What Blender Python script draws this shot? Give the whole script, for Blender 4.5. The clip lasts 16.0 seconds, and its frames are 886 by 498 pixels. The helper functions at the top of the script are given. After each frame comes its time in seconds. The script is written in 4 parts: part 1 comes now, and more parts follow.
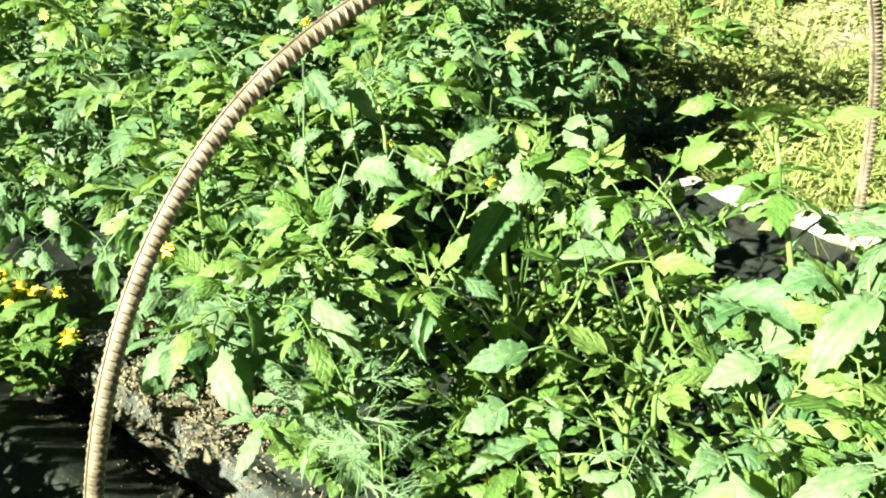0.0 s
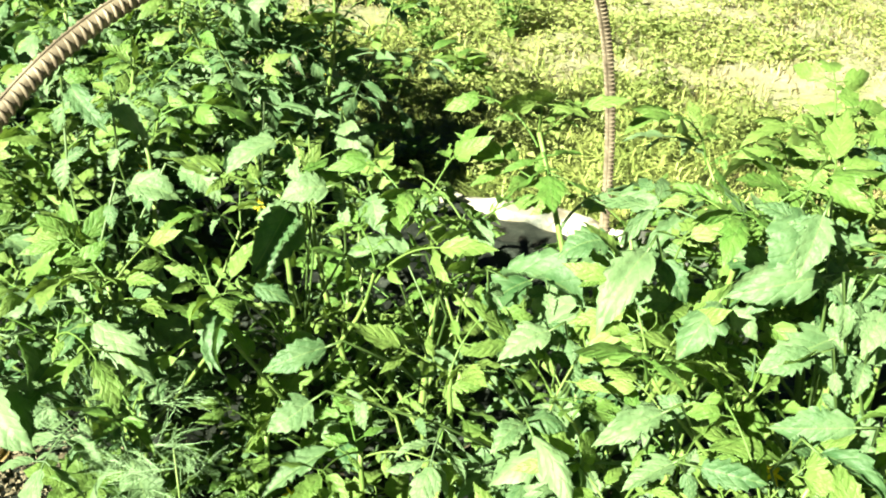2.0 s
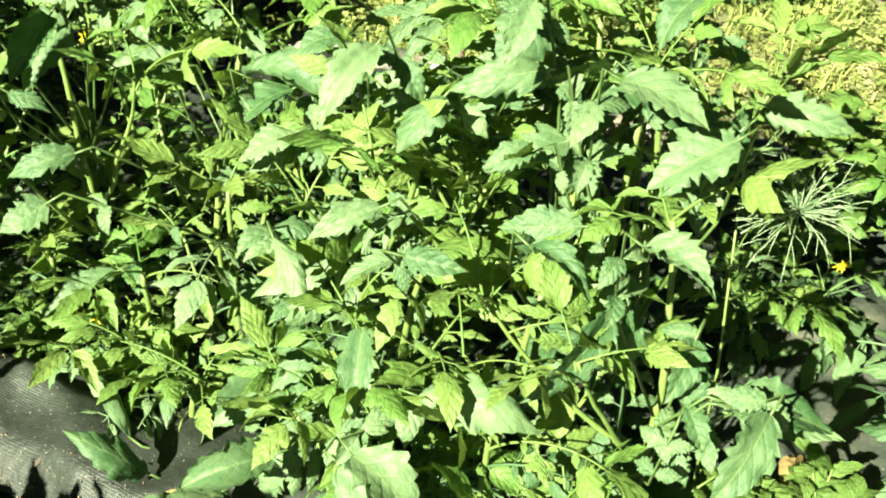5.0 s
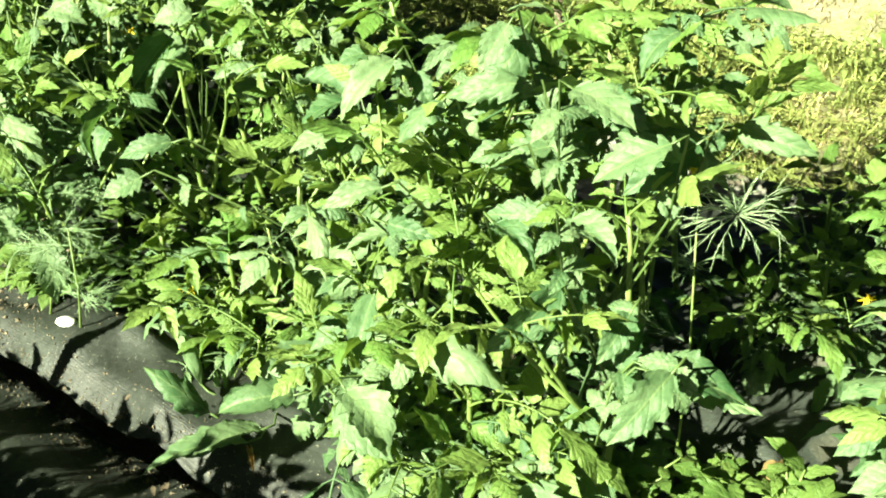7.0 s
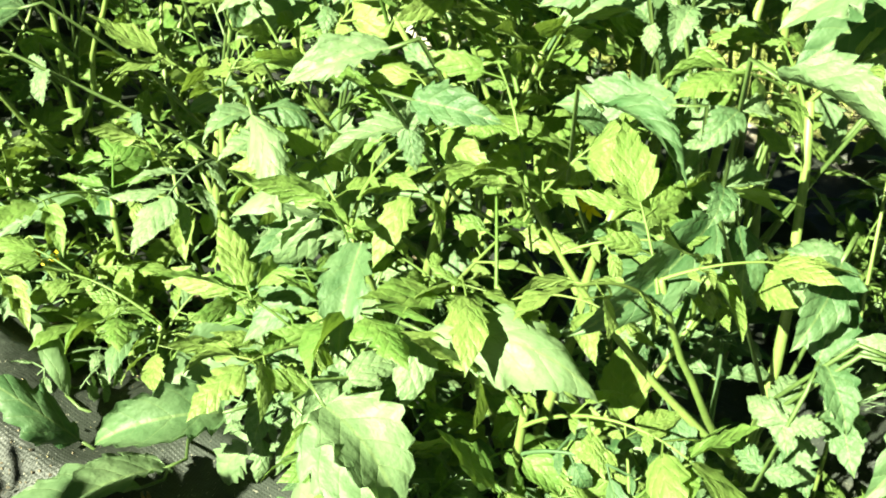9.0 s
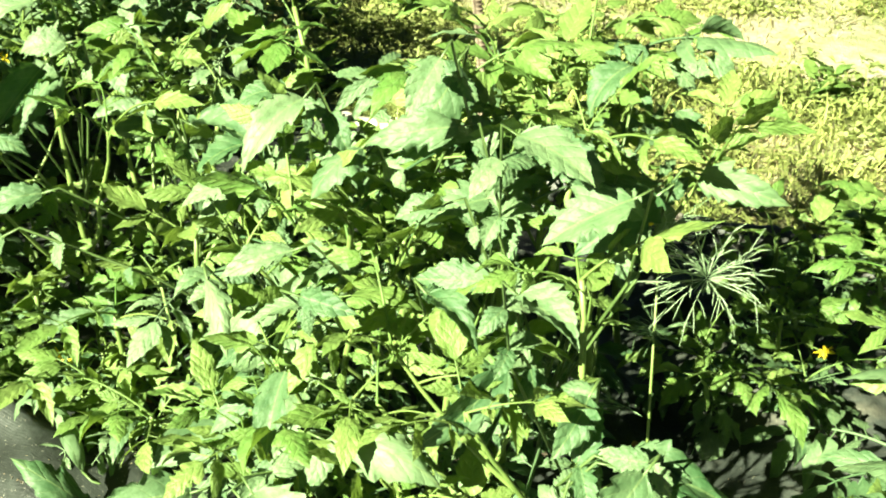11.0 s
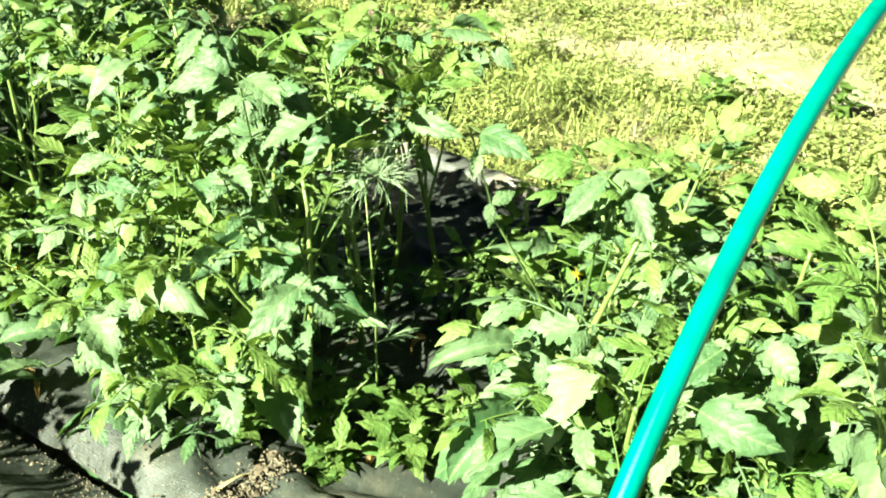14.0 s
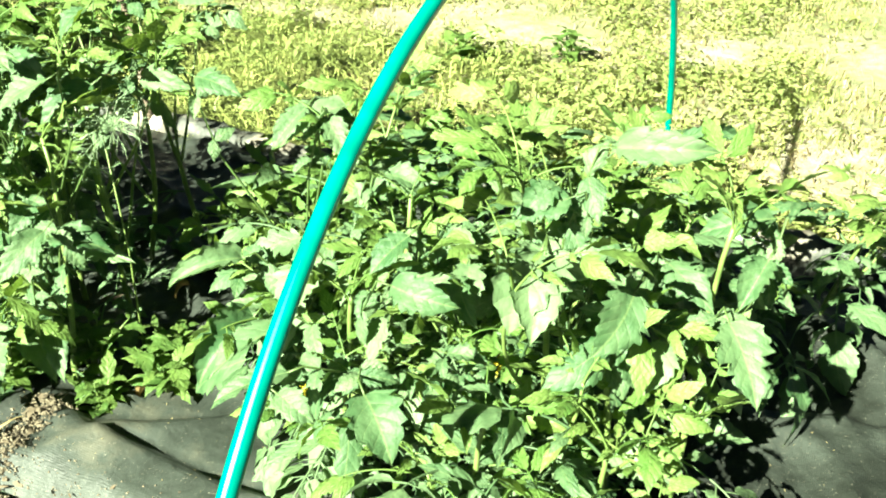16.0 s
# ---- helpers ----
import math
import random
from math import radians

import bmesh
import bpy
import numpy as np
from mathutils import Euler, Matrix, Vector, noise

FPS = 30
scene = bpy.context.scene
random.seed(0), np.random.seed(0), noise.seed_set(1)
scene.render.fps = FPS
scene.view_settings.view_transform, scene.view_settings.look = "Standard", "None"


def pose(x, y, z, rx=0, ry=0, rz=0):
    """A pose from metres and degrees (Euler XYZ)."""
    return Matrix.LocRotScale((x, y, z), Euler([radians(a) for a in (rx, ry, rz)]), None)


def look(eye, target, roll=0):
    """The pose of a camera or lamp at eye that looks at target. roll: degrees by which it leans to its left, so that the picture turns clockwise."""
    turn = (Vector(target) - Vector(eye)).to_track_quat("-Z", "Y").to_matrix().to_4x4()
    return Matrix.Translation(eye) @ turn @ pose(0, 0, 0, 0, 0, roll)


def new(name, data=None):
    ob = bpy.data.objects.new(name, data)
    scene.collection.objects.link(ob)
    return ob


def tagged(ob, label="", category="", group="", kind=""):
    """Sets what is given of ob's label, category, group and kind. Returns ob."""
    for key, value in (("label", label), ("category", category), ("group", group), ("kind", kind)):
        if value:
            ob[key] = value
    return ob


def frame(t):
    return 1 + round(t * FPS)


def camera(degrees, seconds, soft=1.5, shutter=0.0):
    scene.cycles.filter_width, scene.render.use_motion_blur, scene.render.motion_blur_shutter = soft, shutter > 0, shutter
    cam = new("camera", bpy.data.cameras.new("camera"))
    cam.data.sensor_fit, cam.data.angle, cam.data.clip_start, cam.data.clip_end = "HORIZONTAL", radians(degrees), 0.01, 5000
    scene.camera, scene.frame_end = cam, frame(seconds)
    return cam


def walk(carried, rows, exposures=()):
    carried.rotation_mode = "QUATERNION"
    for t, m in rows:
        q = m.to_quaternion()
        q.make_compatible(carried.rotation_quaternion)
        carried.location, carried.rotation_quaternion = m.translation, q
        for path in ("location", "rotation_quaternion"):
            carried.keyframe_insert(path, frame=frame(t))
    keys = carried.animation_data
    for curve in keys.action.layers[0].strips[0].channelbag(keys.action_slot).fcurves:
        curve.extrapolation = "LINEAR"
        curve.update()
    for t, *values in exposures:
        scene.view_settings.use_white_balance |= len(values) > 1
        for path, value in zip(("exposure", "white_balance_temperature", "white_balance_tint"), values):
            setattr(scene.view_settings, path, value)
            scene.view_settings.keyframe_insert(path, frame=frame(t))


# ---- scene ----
cam = camera(47.41, 16.0, soft=2.0)
# seconds, x, y, z, three turns in degrees
PATH = [
    (0, -0.029, -0.007, 0.854, 59.15, 1.27, 13.78),
    (0.5, -0.004, -0.017, 0.850, 59.54, 1.56, 16.05),
    (1, -0.014, -0.021, 0.839, 59.69, 0.71, 12.71),
    (1.5, -0.054, -0.040, 0.824, 61.32, -0.58, 7.41),
    (2, -0.057, -0.042, 0.814, 62.12, -1.37, -0.77),
    (2.5, 0.000, -0.000, 0.785, 61.74, -1.79, -3.13),
    (3, 0.064, 0.029, 0.753, 58.86, -1.67, -1.32),
    (3.5, 0.116, 0.038, 0.738, 55.77, -0.87, -0.62),
    (4, 0.138, 0.031, 0.742, 55.33, -0.05, -0.17),
    (4.5, 0.123, -0.012, 0.752, 55.37, -1.27, -3.09),
    (4.7, 0.115, -0.036, 0.751, 55.53, -2.85, -3.53),
    (6.8, 0.254, -0.218, 0.776, 58.95, -1.93, 6.71),
    (7, 0.285, -0.231, 0.777, 59.32, -1.21, 8.34),
    (7.5, 0.329, -0.215, 0.761, 60.58, -0.84, 10.50),
    (8, 0.277, -0.112, 0.685, 59.65, -2.77, 7.91),
    (8.5, 0.194, 0.011, 0.587, 60.00, -3.60, 4.01),
    (9, 0.163, 0.059, 0.534, 60.06, -4.49, 2.96),
    (9.5, 0.156, 0.071, 0.570, 59.26, -4.92, 2.66),
    (10, 0.152, 0.045, 0.634, 58.98, -4.20, 2.12),
    (10.2, 0.163, 0.022, 0.663, 59.49, -4.03, 1.96),
    (12.3, 0.371, -0.328, 0.805, 61.83, -2.38, 8.42),
    (12.5, 0.368, -0.360, 0.812, 62.45, -3.06, 8.65),
    (13, 0.399, -0.404, 0.813, 62.51, -3.92, 6.83),
    (13.5, 0.498, -0.425, 0.818, 62.87, -2.50, 7.45),
    (14, 0.633, -0.459, 0.810, 62.83, -1.57, 8.01),
    (14.5, 0.716, -0.494, 0.802, 62.53, -0.61, 7.54),
    (15, 0.735, -0.520, 0.805, 62.73, -0.44, 2.92),
    (15.5, 0.731, -0.572, 0.813, 61.98, -0.50, -2.19),
    (16, 0.739, -0.625, 0.820, 62.15, -1.06, -4.14),
]
EXPOSURE = 2.73
walk(cam, [(t, pose(x, y, z, a, b, c)) for t, x, y, z, a, b, c in PATH],
     exposures=[(0.0, EXPOSURE, 6550, -14), (1.5, EXPOSURE - 0.1, 6700, -14), (3.5, EXPOSURE - 0.3, 7050, -14), (7.5, EXPOSURE - 0.14, 7050, -14), (9.5, EXPOSURE - 0.05, 7150, -14),
                (13.0, EXPOSURE, 6800, -14), (16.0, EXPOSURE + 0.1, 6500, -14)])


# ---- light: low morning sun from behind and to one side of the camera ----
SUN_GOES = Vector((0.62, 0.72, -0.62)).normalized()
world = bpy.data.worlds.new("world")
scene.world = world
world.use_nodes = True
wn = world.node_tree
sky = wn.nodes.new("ShaderNodeTexSky")
sky.sky_type, sky.sun_disc = "NISHITA", False
sky.air_density, sky.dust_density, sky.altitude = 0.03, 0.1, 1500.0
sky.sun_elevation = math.asin(-SUN_GOES.z)
sky.sun_rotation = math.atan2(-SUN_GOES.x, -SUN_GOES.y)
wn.links.new(sky.outputs[0], wn.nodes["Background"].inputs[0])
wn.nodes["Background"].inputs[1].default_value = 0.05
sun = new("sun", bpy.data.lights.new("sun", "SUN"))
sun.data.energy, sun.data.angle, sun.data.color = 5.0, radians(0.5), (1.0, 0.94, 0.82)
sun.matrix_world = look((0, 0, 6), Vector((0, 0, 6)) + SUN_GOES)


# ---- materials ----
def material(name):
    m = bpy.data.materials.new(name)
    m.use_nodes = True
    return m, m.node_tree, m.node_tree.nodes["Principled BSDF"]


def noise_node(nt, scale, detail=4.0, coords="Object", rough=0.55):
    tc = nt.nodes.new("ShaderNodeTexCoord")
    n = nt.nodes.new("ShaderNodeTexNoise")
    n.inputs["Scale"].default_value, n.inputs["Detail"].default_value = scale, detail
    n.inputs["Roughness"].default_value = rough
    nt.links.new(tc.outputs[coords], n.inputs["Vector"])
    return n.outputs["Fac"]


def ramp(nt, fac, *stops):
    r = nt.nodes.new("ShaderNodeValToRGB")
    while len(r.color_ramp.elements) < len(stops):
        r.color_ramp.elements.new(0.5)
    for e, (p, c) in zip(r.color_ramp.elements, stops):
        e.position, e.color = p, (*c, 1)
    nt.links.new(fac, r.inputs[0])
    return r.outputs[0]


def mixed(nt, fac, a, b, mode="MIX"):
    m = nt.nodes.new("ShaderNodeMix")
    m.data_type, m.blend_type = "RGBA", mode
    for sock, v in ((m.inputs[0], fac), (m.inputs[6], a), (m.inputs[7], b)):
        if hasattr(v, "is_linked"):
            nt.links.new(v, sock)
        else:
            sock.default_value = v if isinstance(v, float) else (*v, 1)
    return m.outputs[2]


def maths(nt, op, a, b=0.0, c=0.0):
    m = nt.nodes.new("ShaderNodeMath")
    m.operation = op
    for sock, v in zip(m.inputs, (a, b, c)):
        if hasattr(v, "is_linked"):
            nt.links.new(v, sock)
        else:
            sock.default_value = v
    return m.outputs[0]


def bump(nt, bsdf, height, strength, distance):
    b = nt.nodes.new("ShaderNodeBump")
    b.inputs["Strength"].default_value, b.inputs["Distance"].default_value = strength, distance
    nt.links.new(height, b.inputs["Height"])
    nt.links.new(b.outputs[0], bsdf.inputs["Normal"])
    return b.outputs[0]


def leaf_material(name, deep, pale, back, rough=0.5, glow=0.22, vein_count=5.0):
    """A leaf: veins along its own map, patchy green, some light let through."""
    m, nt, p = material(name)
    uv = nt.nodes.new("ShaderNodeTexCoord").outputs["UV"]
    sep = nt.nodes.new("ShaderNodeSeparateXYZ")
    nt.links.new(uv, sep.inputs[0])
    luck = nt.nodes.new("ShaderNodeObjectInfo").outputs["Random"]

    def in_leaf(scale, detail):
        n = nt.nodes.new("ShaderNodeTexNoise")
        n.noise_dimensions = "4D"
        n.inputs["Scale"].default_value, n.inputs["Detail"].default_value = scale, detail
        nt.links.new(uv, n.inputs["Vector"])
        nt.links.new(maths(nt, "MULTIPLY", luck, 40.0), n.inputs["W"])
        return n.outputs["Fac"]

    n1 = in_leaf(3.2, 3.0)
    n2 = in_leaf(16.0, 4.0)
    n3 = in_leaf(7.5, 3.0)
    across = maths(nt, "ABSOLUTE", maths(nt, "SUBTRACT", sep.outputs[0], 0.5))
    rib = maths(nt, "LESS_THAN", across, 0.014)
    slant = maths(nt, "SUBTRACT", sep.outputs[1], maths(nt, "MULTIPLY", across, 0.75))
    slant = maths(nt, "ADD", slant, maths(nt, "MULTIPLY", n1, 0.05))
    wave = maths(nt, "ABSOLUTE", maths(nt, "SINE", maths(nt, "MULTIPLY", slant, vein_count * math.pi)))
    side = maths(nt, "LESS_THAN", wave, 0.09)
    vein = maths(nt, "MAXIMUM", rib, maths(nt, "MULTIPLY", side, 0.45))
    tone = maths(nt, "ADD", maths(nt, "MULTIPLY", n1, 0.65), maths(nt, "MULTIPLY", luck, 0.45))
    col = ramp(nt, tone, (0.25, deep), (0.8, pale))
    col = mixed(nt, maths(nt, "MULTIPLY", n2, 0.45), col, tuple(v * 0.55 for v in deep))
    col = mixed(nt, maths(nt, "MULTIPLY", vein, 0.34), col, (0.2, 0.26, 0.1))
    nt.links.new(col, p.inputs["Base Color"])
    p.inputs["Roughness"].default_value = rough
    p.inputs["Specular IOR Level"].default_value = 0.38
    height = maths(nt, "ADD", maths(nt, "MULTIPLY", maths(nt, "POWER", wave, 0.5), 0.4), maths(nt, "ADD", maths(nt, "MULTIPLY", n2, 0.35), maths(nt, "MULTIPLY", n3, 1.6)))
    nrm = bump(nt, p, height, 0.65, 0.0021)
    tr = nt.nodes.new("ShaderNodeBsdfTranslucent")
    nt.links.new(mixed(nt, 0.5, col, back), tr.inputs[0])
    nt.links.new(nrm, tr.inputs["Normal"])
    mix = nt.nodes.new("ShaderNodeMixShader")
    mix.inputs[0].default_value = glow
    nt.links.new(p.outputs[0], mix.inputs[1])
    nt.links.new(tr.outputs[0], mix.inputs[2])
    nt.links.new(mix.outputs[0], nt.nodes["Material Output"].inputs[0])
    return m


def plain_material(name, low, high, scale, rough=0.8, relief=0.4, depth=0.004, fine=0.0):
    m, nt, p = material(name)
    n1 = noise_node(nt, scale, 6.0)
    n2 = noise_node(nt, scale * 11.0, 4.0)
    f = maths(nt, "ADD", maths(nt, "MULTIPLY", n1, 0.65), maths(nt, "MULTIPLY", n2, 0.35))
    col = ramp(nt, f, (0.35, low), (0.65, high))
    info = nt.nodes.new("ShaderNodeObjectInfo").outputs["Random"]
    col = mixed(nt, maths(nt, "MULTIPLY", info, 0.25), col, low)
    nt.links.new(col, p.inputs["Base Color"])
    p.inputs["Roughness"].default_value = rough
    bump(nt, p, f, relief, depth)
    return m


LEAF = leaf_material("tomato_leaf", (0.042, 0.098, 0.035), (0.18, 0.255, 0.125), (0.16, 0.33, 0.035), rough=0.55)
LEAF_YOUNG = leaf_material("young_leaf", (0.095, 0.19, 0.04), (0.2, 0.27, 0.075), (0.3, 0.44, 0.04), glow=0.3)
LEAF_WEED = leaf_material("weed_leaf", (0.16, 0.21, 0.06), (0.42, 0.45, 0.17), (0.36, 0.48, 0.1), rough=0.55, glow=0.38, vein_count=4.0)
LEAF_HERB = leaf_material("herb_leaf", (0.06, 0.12, 0.026), (0.15, 0.22, 0.055), (0.22, 0.4, 0.02), rough=0.5, vein_count=4.0)
LEAF_WILTED = leaf_material("wilted_leaf", (0.2, 0.13, 0.05), (0.36, 0.26, 0.11), (0.3, 0.2, 0.06), rough=0.7, glow=0.15)
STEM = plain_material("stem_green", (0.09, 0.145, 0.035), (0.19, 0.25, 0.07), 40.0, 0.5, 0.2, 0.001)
# Leaf stalks: stem green with the shade inside the foliage painted in.
SHADED_STALK = plain_material("shaded_stalk_green", (0.045, 0.08, 0.02), (0.1, 0.15, 0.045), 40.0, 0.5, 0.2, 0.001)
DILL = plain_material("dill_green", (0.11, 0.19, 0.075), (0.26, 0.36, 0.2), 60.0, 0.5, 0.1, 0.001)
DILL_PALE = plain_material("dill_thread", (0.2, 0.28, 0.15), (0.36, 0.44, 0.28), 60.0, 0.5, 0.1, 0.001)
PETAL = plain_material("yellow_petal", (0.66, 0.5, 0.02), (0.76, 0.64, 0.06), 80.0, 0.6, 0.1, 0.0005)
SOIL = plain_material("dry_soil", (0.17, 0.14, 0.09), (0.5, 0.44, 0.32), 14.0, 0.95, 0.9, 0.012)


def green_patches(m):
    """Moss and seedlings over the soil in uneven patches."""
    nt = m.node_tree
    sock = nt.nodes["Principled BSDF"].inputs["Base Color"]
    old = sock.links[0].from_socket
    n = maths(nt, "ADD", maths(nt, "MULTIPLY", noise_node(nt, 1.1, 6.0), 0.7), maths(nt, "MULTIPLY", noise_node(nt, 40.0, 3.0), 0.3))
    cover = ramp(nt, n, (0.42, (0.0, 0.0, 0.0)), (0.58, (0.8, 0.8, 0.8)))
    nt.links.new(mixed(nt, cover, old, (0.13, 0.15, 0.045)), sock)


green_patches(SOIL)
LITTER = plain_material("dry_litter", (0.045, 0.034, 0.022), (0.2, 0.155, 0.1), 30.0, 0.9, 0.3, 0.001)
STRAW = plain_material("straw", (0.2, 0.15, 0.065), (0.42, 0.35, 0.18), 40.0, 0.8, 0.2, 0.001)
GRASS = plain_material("grass_blade", (0.11, 0.15, 0.035), (0.36, 0.38, 0.12), 9.0, 0.55, 0.1, 0.001)
CRUMB = plain_material("soil_crumbs", (0.06, 0.048, 0.032), (0.25, 0.205, 0.14), 60.0, 0.95, 0.6, 0.003)


def roll_material():
    """Dark crumpled cloth, nearly white in set stretches along its length."""
    m, nt, p = material("rolled_cloth")
    sep = nt.nodes.new("ShaderNodeSeparateXYZ")
    nt.links.new(nt.nodes.new("ShaderNodeTexCoord").outputs["Object"], sep.inputs[0])
    whiter = 0.0
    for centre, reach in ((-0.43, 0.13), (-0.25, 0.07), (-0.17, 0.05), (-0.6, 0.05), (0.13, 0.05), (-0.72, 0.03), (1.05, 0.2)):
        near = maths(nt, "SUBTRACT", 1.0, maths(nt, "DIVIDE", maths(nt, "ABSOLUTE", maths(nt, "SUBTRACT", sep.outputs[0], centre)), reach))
        whiter = maths(nt, "MAXIMUM", whiter, near)
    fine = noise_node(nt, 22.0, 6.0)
    f = maths(nt, "ADD", whiter, maths(nt, "MULTIPLY", maths(nt, "SUBTRACT", fine, 0.5), 1.6))
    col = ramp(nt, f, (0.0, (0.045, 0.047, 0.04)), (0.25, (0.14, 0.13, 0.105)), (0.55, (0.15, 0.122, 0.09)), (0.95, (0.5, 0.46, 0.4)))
    nt.links.new(col, p.inputs["Base Color"])
    p.inputs["Roughness"].default_value = 0.6
    bump(nt, p, noise_node(nt, 30.0, 6.0), 0.7, 0.01)
    return m


ROLL_CLOTH = roll_material()
WHITE = plain_material("white_stone", (0.6, 0.6, 0.57), (0.8, 0.8, 0.78), 60.0, 0.6, 0.2, 0.001)


def fabric_material():
    """Black woven ground cloth, dusty grey where it has faded, its brightness also graded along the bed."""
    m, nt, p = material("ground_cloth")
    tc = nt.nodes.new("ShaderNodeTexCoord")
    waves = []
    for axis in ("X", "Y"):
        w = nt.nodes.new("ShaderNodeTexWave")
        w.bands_direction = axis
        w.inputs["Scale"].default_value = 130.0
        w.inputs["Distortion"].default_value = 0.6
        nt.links.new(tc.outputs["Object"], w.inputs["Vector"])
        waves.append(w.outputs["Fac"])
    weave = maths(nt, "MULTIPLY", waves[0], waves[1])
    dust_tone = noise_node(nt, 7.0, 8.0, rough=0.65)
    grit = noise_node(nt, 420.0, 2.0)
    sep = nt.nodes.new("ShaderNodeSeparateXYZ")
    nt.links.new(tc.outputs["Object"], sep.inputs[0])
    # Brightness set into the colour along u: darker below 0.42 and past 0.75.
    dim_low_u = nt.nodes.new("ShaderNodeMapRange")
    nt.links.new(sep.outputs[0], dim_low_u.inputs[0])
    for socket, value in zip(dim_low_u.inputs[1:5], (-0.2, 0.42, -0.17, 0.03)):
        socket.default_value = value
    dim_high_u = nt.nodes.new("ShaderNodeMapRange")
    nt.links.new(sep.outputs[0], dim_high_u.inputs[0])
    for socket, value in zip(dim_high_u.inputs[1:5], (0.75, 1.15, 0.0, -0.13)):
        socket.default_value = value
    dust_tone = maths(nt, "ADD", dust_tone, maths(nt, "ADD", dim_low_u.outputs[0], dim_high_u.outputs[0]))
    col = ramp(nt, dust_tone, (0.34, (0.016, 0.0185, 0.015)), (0.54, (0.044, 0.051, 0.043)), (0.74, (0.125, 0.115, 0.085)))
    col = mixed(nt, maths(nt, "MULTIPLY", weave, 0.3), col, (0.009, 0.0095, 0.008))
    col = mixed(nt, maths(nt, "GREATER_THAN", grit, 0.7), col, (0.2, 0.19, 0.15))
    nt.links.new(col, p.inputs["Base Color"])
    p.inputs["Roughness"].default_value = 0.5
    p.inputs["Specular IOR Level"].default_value = 0.28
    bump(nt, p, maths(nt, "ADD", maths(nt, "MULTIPLY", weave, 0.05), maths(nt, "ADD", dust_tone, maths(nt, "MULTIPLY", noise_node(nt, 28.0, 5.0), 0.5))), 0.6, 0.008)
    return m


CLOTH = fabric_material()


def rust_material():
    m, nt, p = material("rusty_steel")
    n = noise_node(nt, 45.0, 6.0)
    n2 = noise_node(nt, 400.0, 3.0)
    col = ramp(nt, n, (0.3, (0.085, 0.062, 0.044)), (0.5, (0.175, 0.135, 0.098)), (0.72, (0.29, 0.235, 0.175)))
    nt.links.new(col, p.inputs["Base Color"])
    p.inputs["Roughness"].default_value, p.inputs["Metallic"].default_value = 0.62, 0.25
    bump(nt, p, n2, 0.4, 0.0008)
    return m


def teal_material():
    m, nt, p = material("teal_plastic")
    n = noise_node(nt, 30.0, 5.0)
    nt.links.new(ramp(nt, n, (0.35, (0.0, 0.13, 0.1)), (0.7, (0.002, 0.19, 0.15))), p.inputs["Base Color"])
    p.inputs["Roughness"].default_value = 0.3
    bump(nt, p, noise_node(nt, 300.0, 3.0), 0.12, 0.0006)
    return m


RUST, TEAL = rust_material(), teal_material()


# ---- mesh helpers ----
class Build:
    """Gathers points, faces and a leaf map, and makes one mesh."""

    def __init__(self):
        self.v, self.f, self.uv, self.n = [], [], [], 0

    def add(self, verts, faces, uv=None):
        verts = np.asarray(verts, float)
        self.v.append(verts)
        self.f += [tuple(i + self.n for i in f) for f in faces]
        self.uv.append(np.asarray(uv, float) if uv is not None else np.full((len(verts), 2), 0.3))
        self.n += len(verts)

    def mesh(self, name, mat, smooth=True):
        me = bpy.data.meshes.new(name)
        v = np.concatenate(self.v)
        me.from_pydata(v.tolist(), [], self.f)
        uv = np.concatenate(self.uv)
        layer = me.uv_layers.new(name="map")
        loops = np.zeros(len(me.loops), int)
        me.loops.foreach_get("vertex_index", loops)
        layer.data.foreach_set("uv", uv[loops].ravel())
        if smooth:
            me.polygons.foreach_set("use_smooth", [True] * len(me.polygons))
        me.materials.append(mat)
        me.update()
        return me


def tube(points, radii, sides=7, caps=True):
    """Points, faces of a tube along a line of places."""
    pts = np.asarray(points, float)
    d = np.gradient(pts, axis=0)
    d /= np.linalg.norm(d, axis=1)[:, None] + 1e-12
    ref = np.array([0.0, 0.0, 1.0]) if abs(d[0, 2]) < 0.8 else np.array([1.0, 0.0, 0.0])
    rings = []
    for p, t, r in zip(pts, d, radii):
        a = np.cross(t, ref)
        a /= np.linalg.norm(a) + 1e-12
        b = np.cross(t, a)
        k = np.arange(sides) * 2 * math.pi / sides
        rings.append(p + r * (np.cos(k)[:, None] * a + np.sin(k)[:, None] * b))
    v = np.concatenate(rings)
    f = [(i * sides + j, i * sides + (j + 1) % sides, (i + 1) * sides + (j + 1) % sides, (i + 1) * sides + j)
         for i in range(len(pts) - 1) for j in range(sides)]
    if caps:
        f += [tuple(range(sides))[::-1], tuple((len(pts) - 1) * sides + j for j in range(sides))]
    return v, f


def part(name, me, parent, m=None, label=""):
    ob = new(name, me)
    ob.parent = parent
    if m is not None:
        ob.matrix_basis = m
    return tagged(ob, label)


def empty(name, m, label, category, group="", kind=""):
    ob = new(name)
    ob.matrix_basis = m
    ob.empty_display_size = 0.05
    return tagged(ob, label, category, group, kind)


# ---- the bed: along U, across V, from its near edge ----
U, V, O = Vector((0.885, -0.466, 0)), Vector((0.466, 0.885, 0)), Vector((-0.045, 0.525, 0))


def bed(u, v, z=0.0):
    return O + U * u + V * v + Vector((0, 0, z))


BED = Matrix(((U.x, V.x, 0, O.x), (U.y, V.y, 0, O.y), (0, 0, 1, 0), (0, 0, 0, 1)))
BED_WIDTH = 1.0


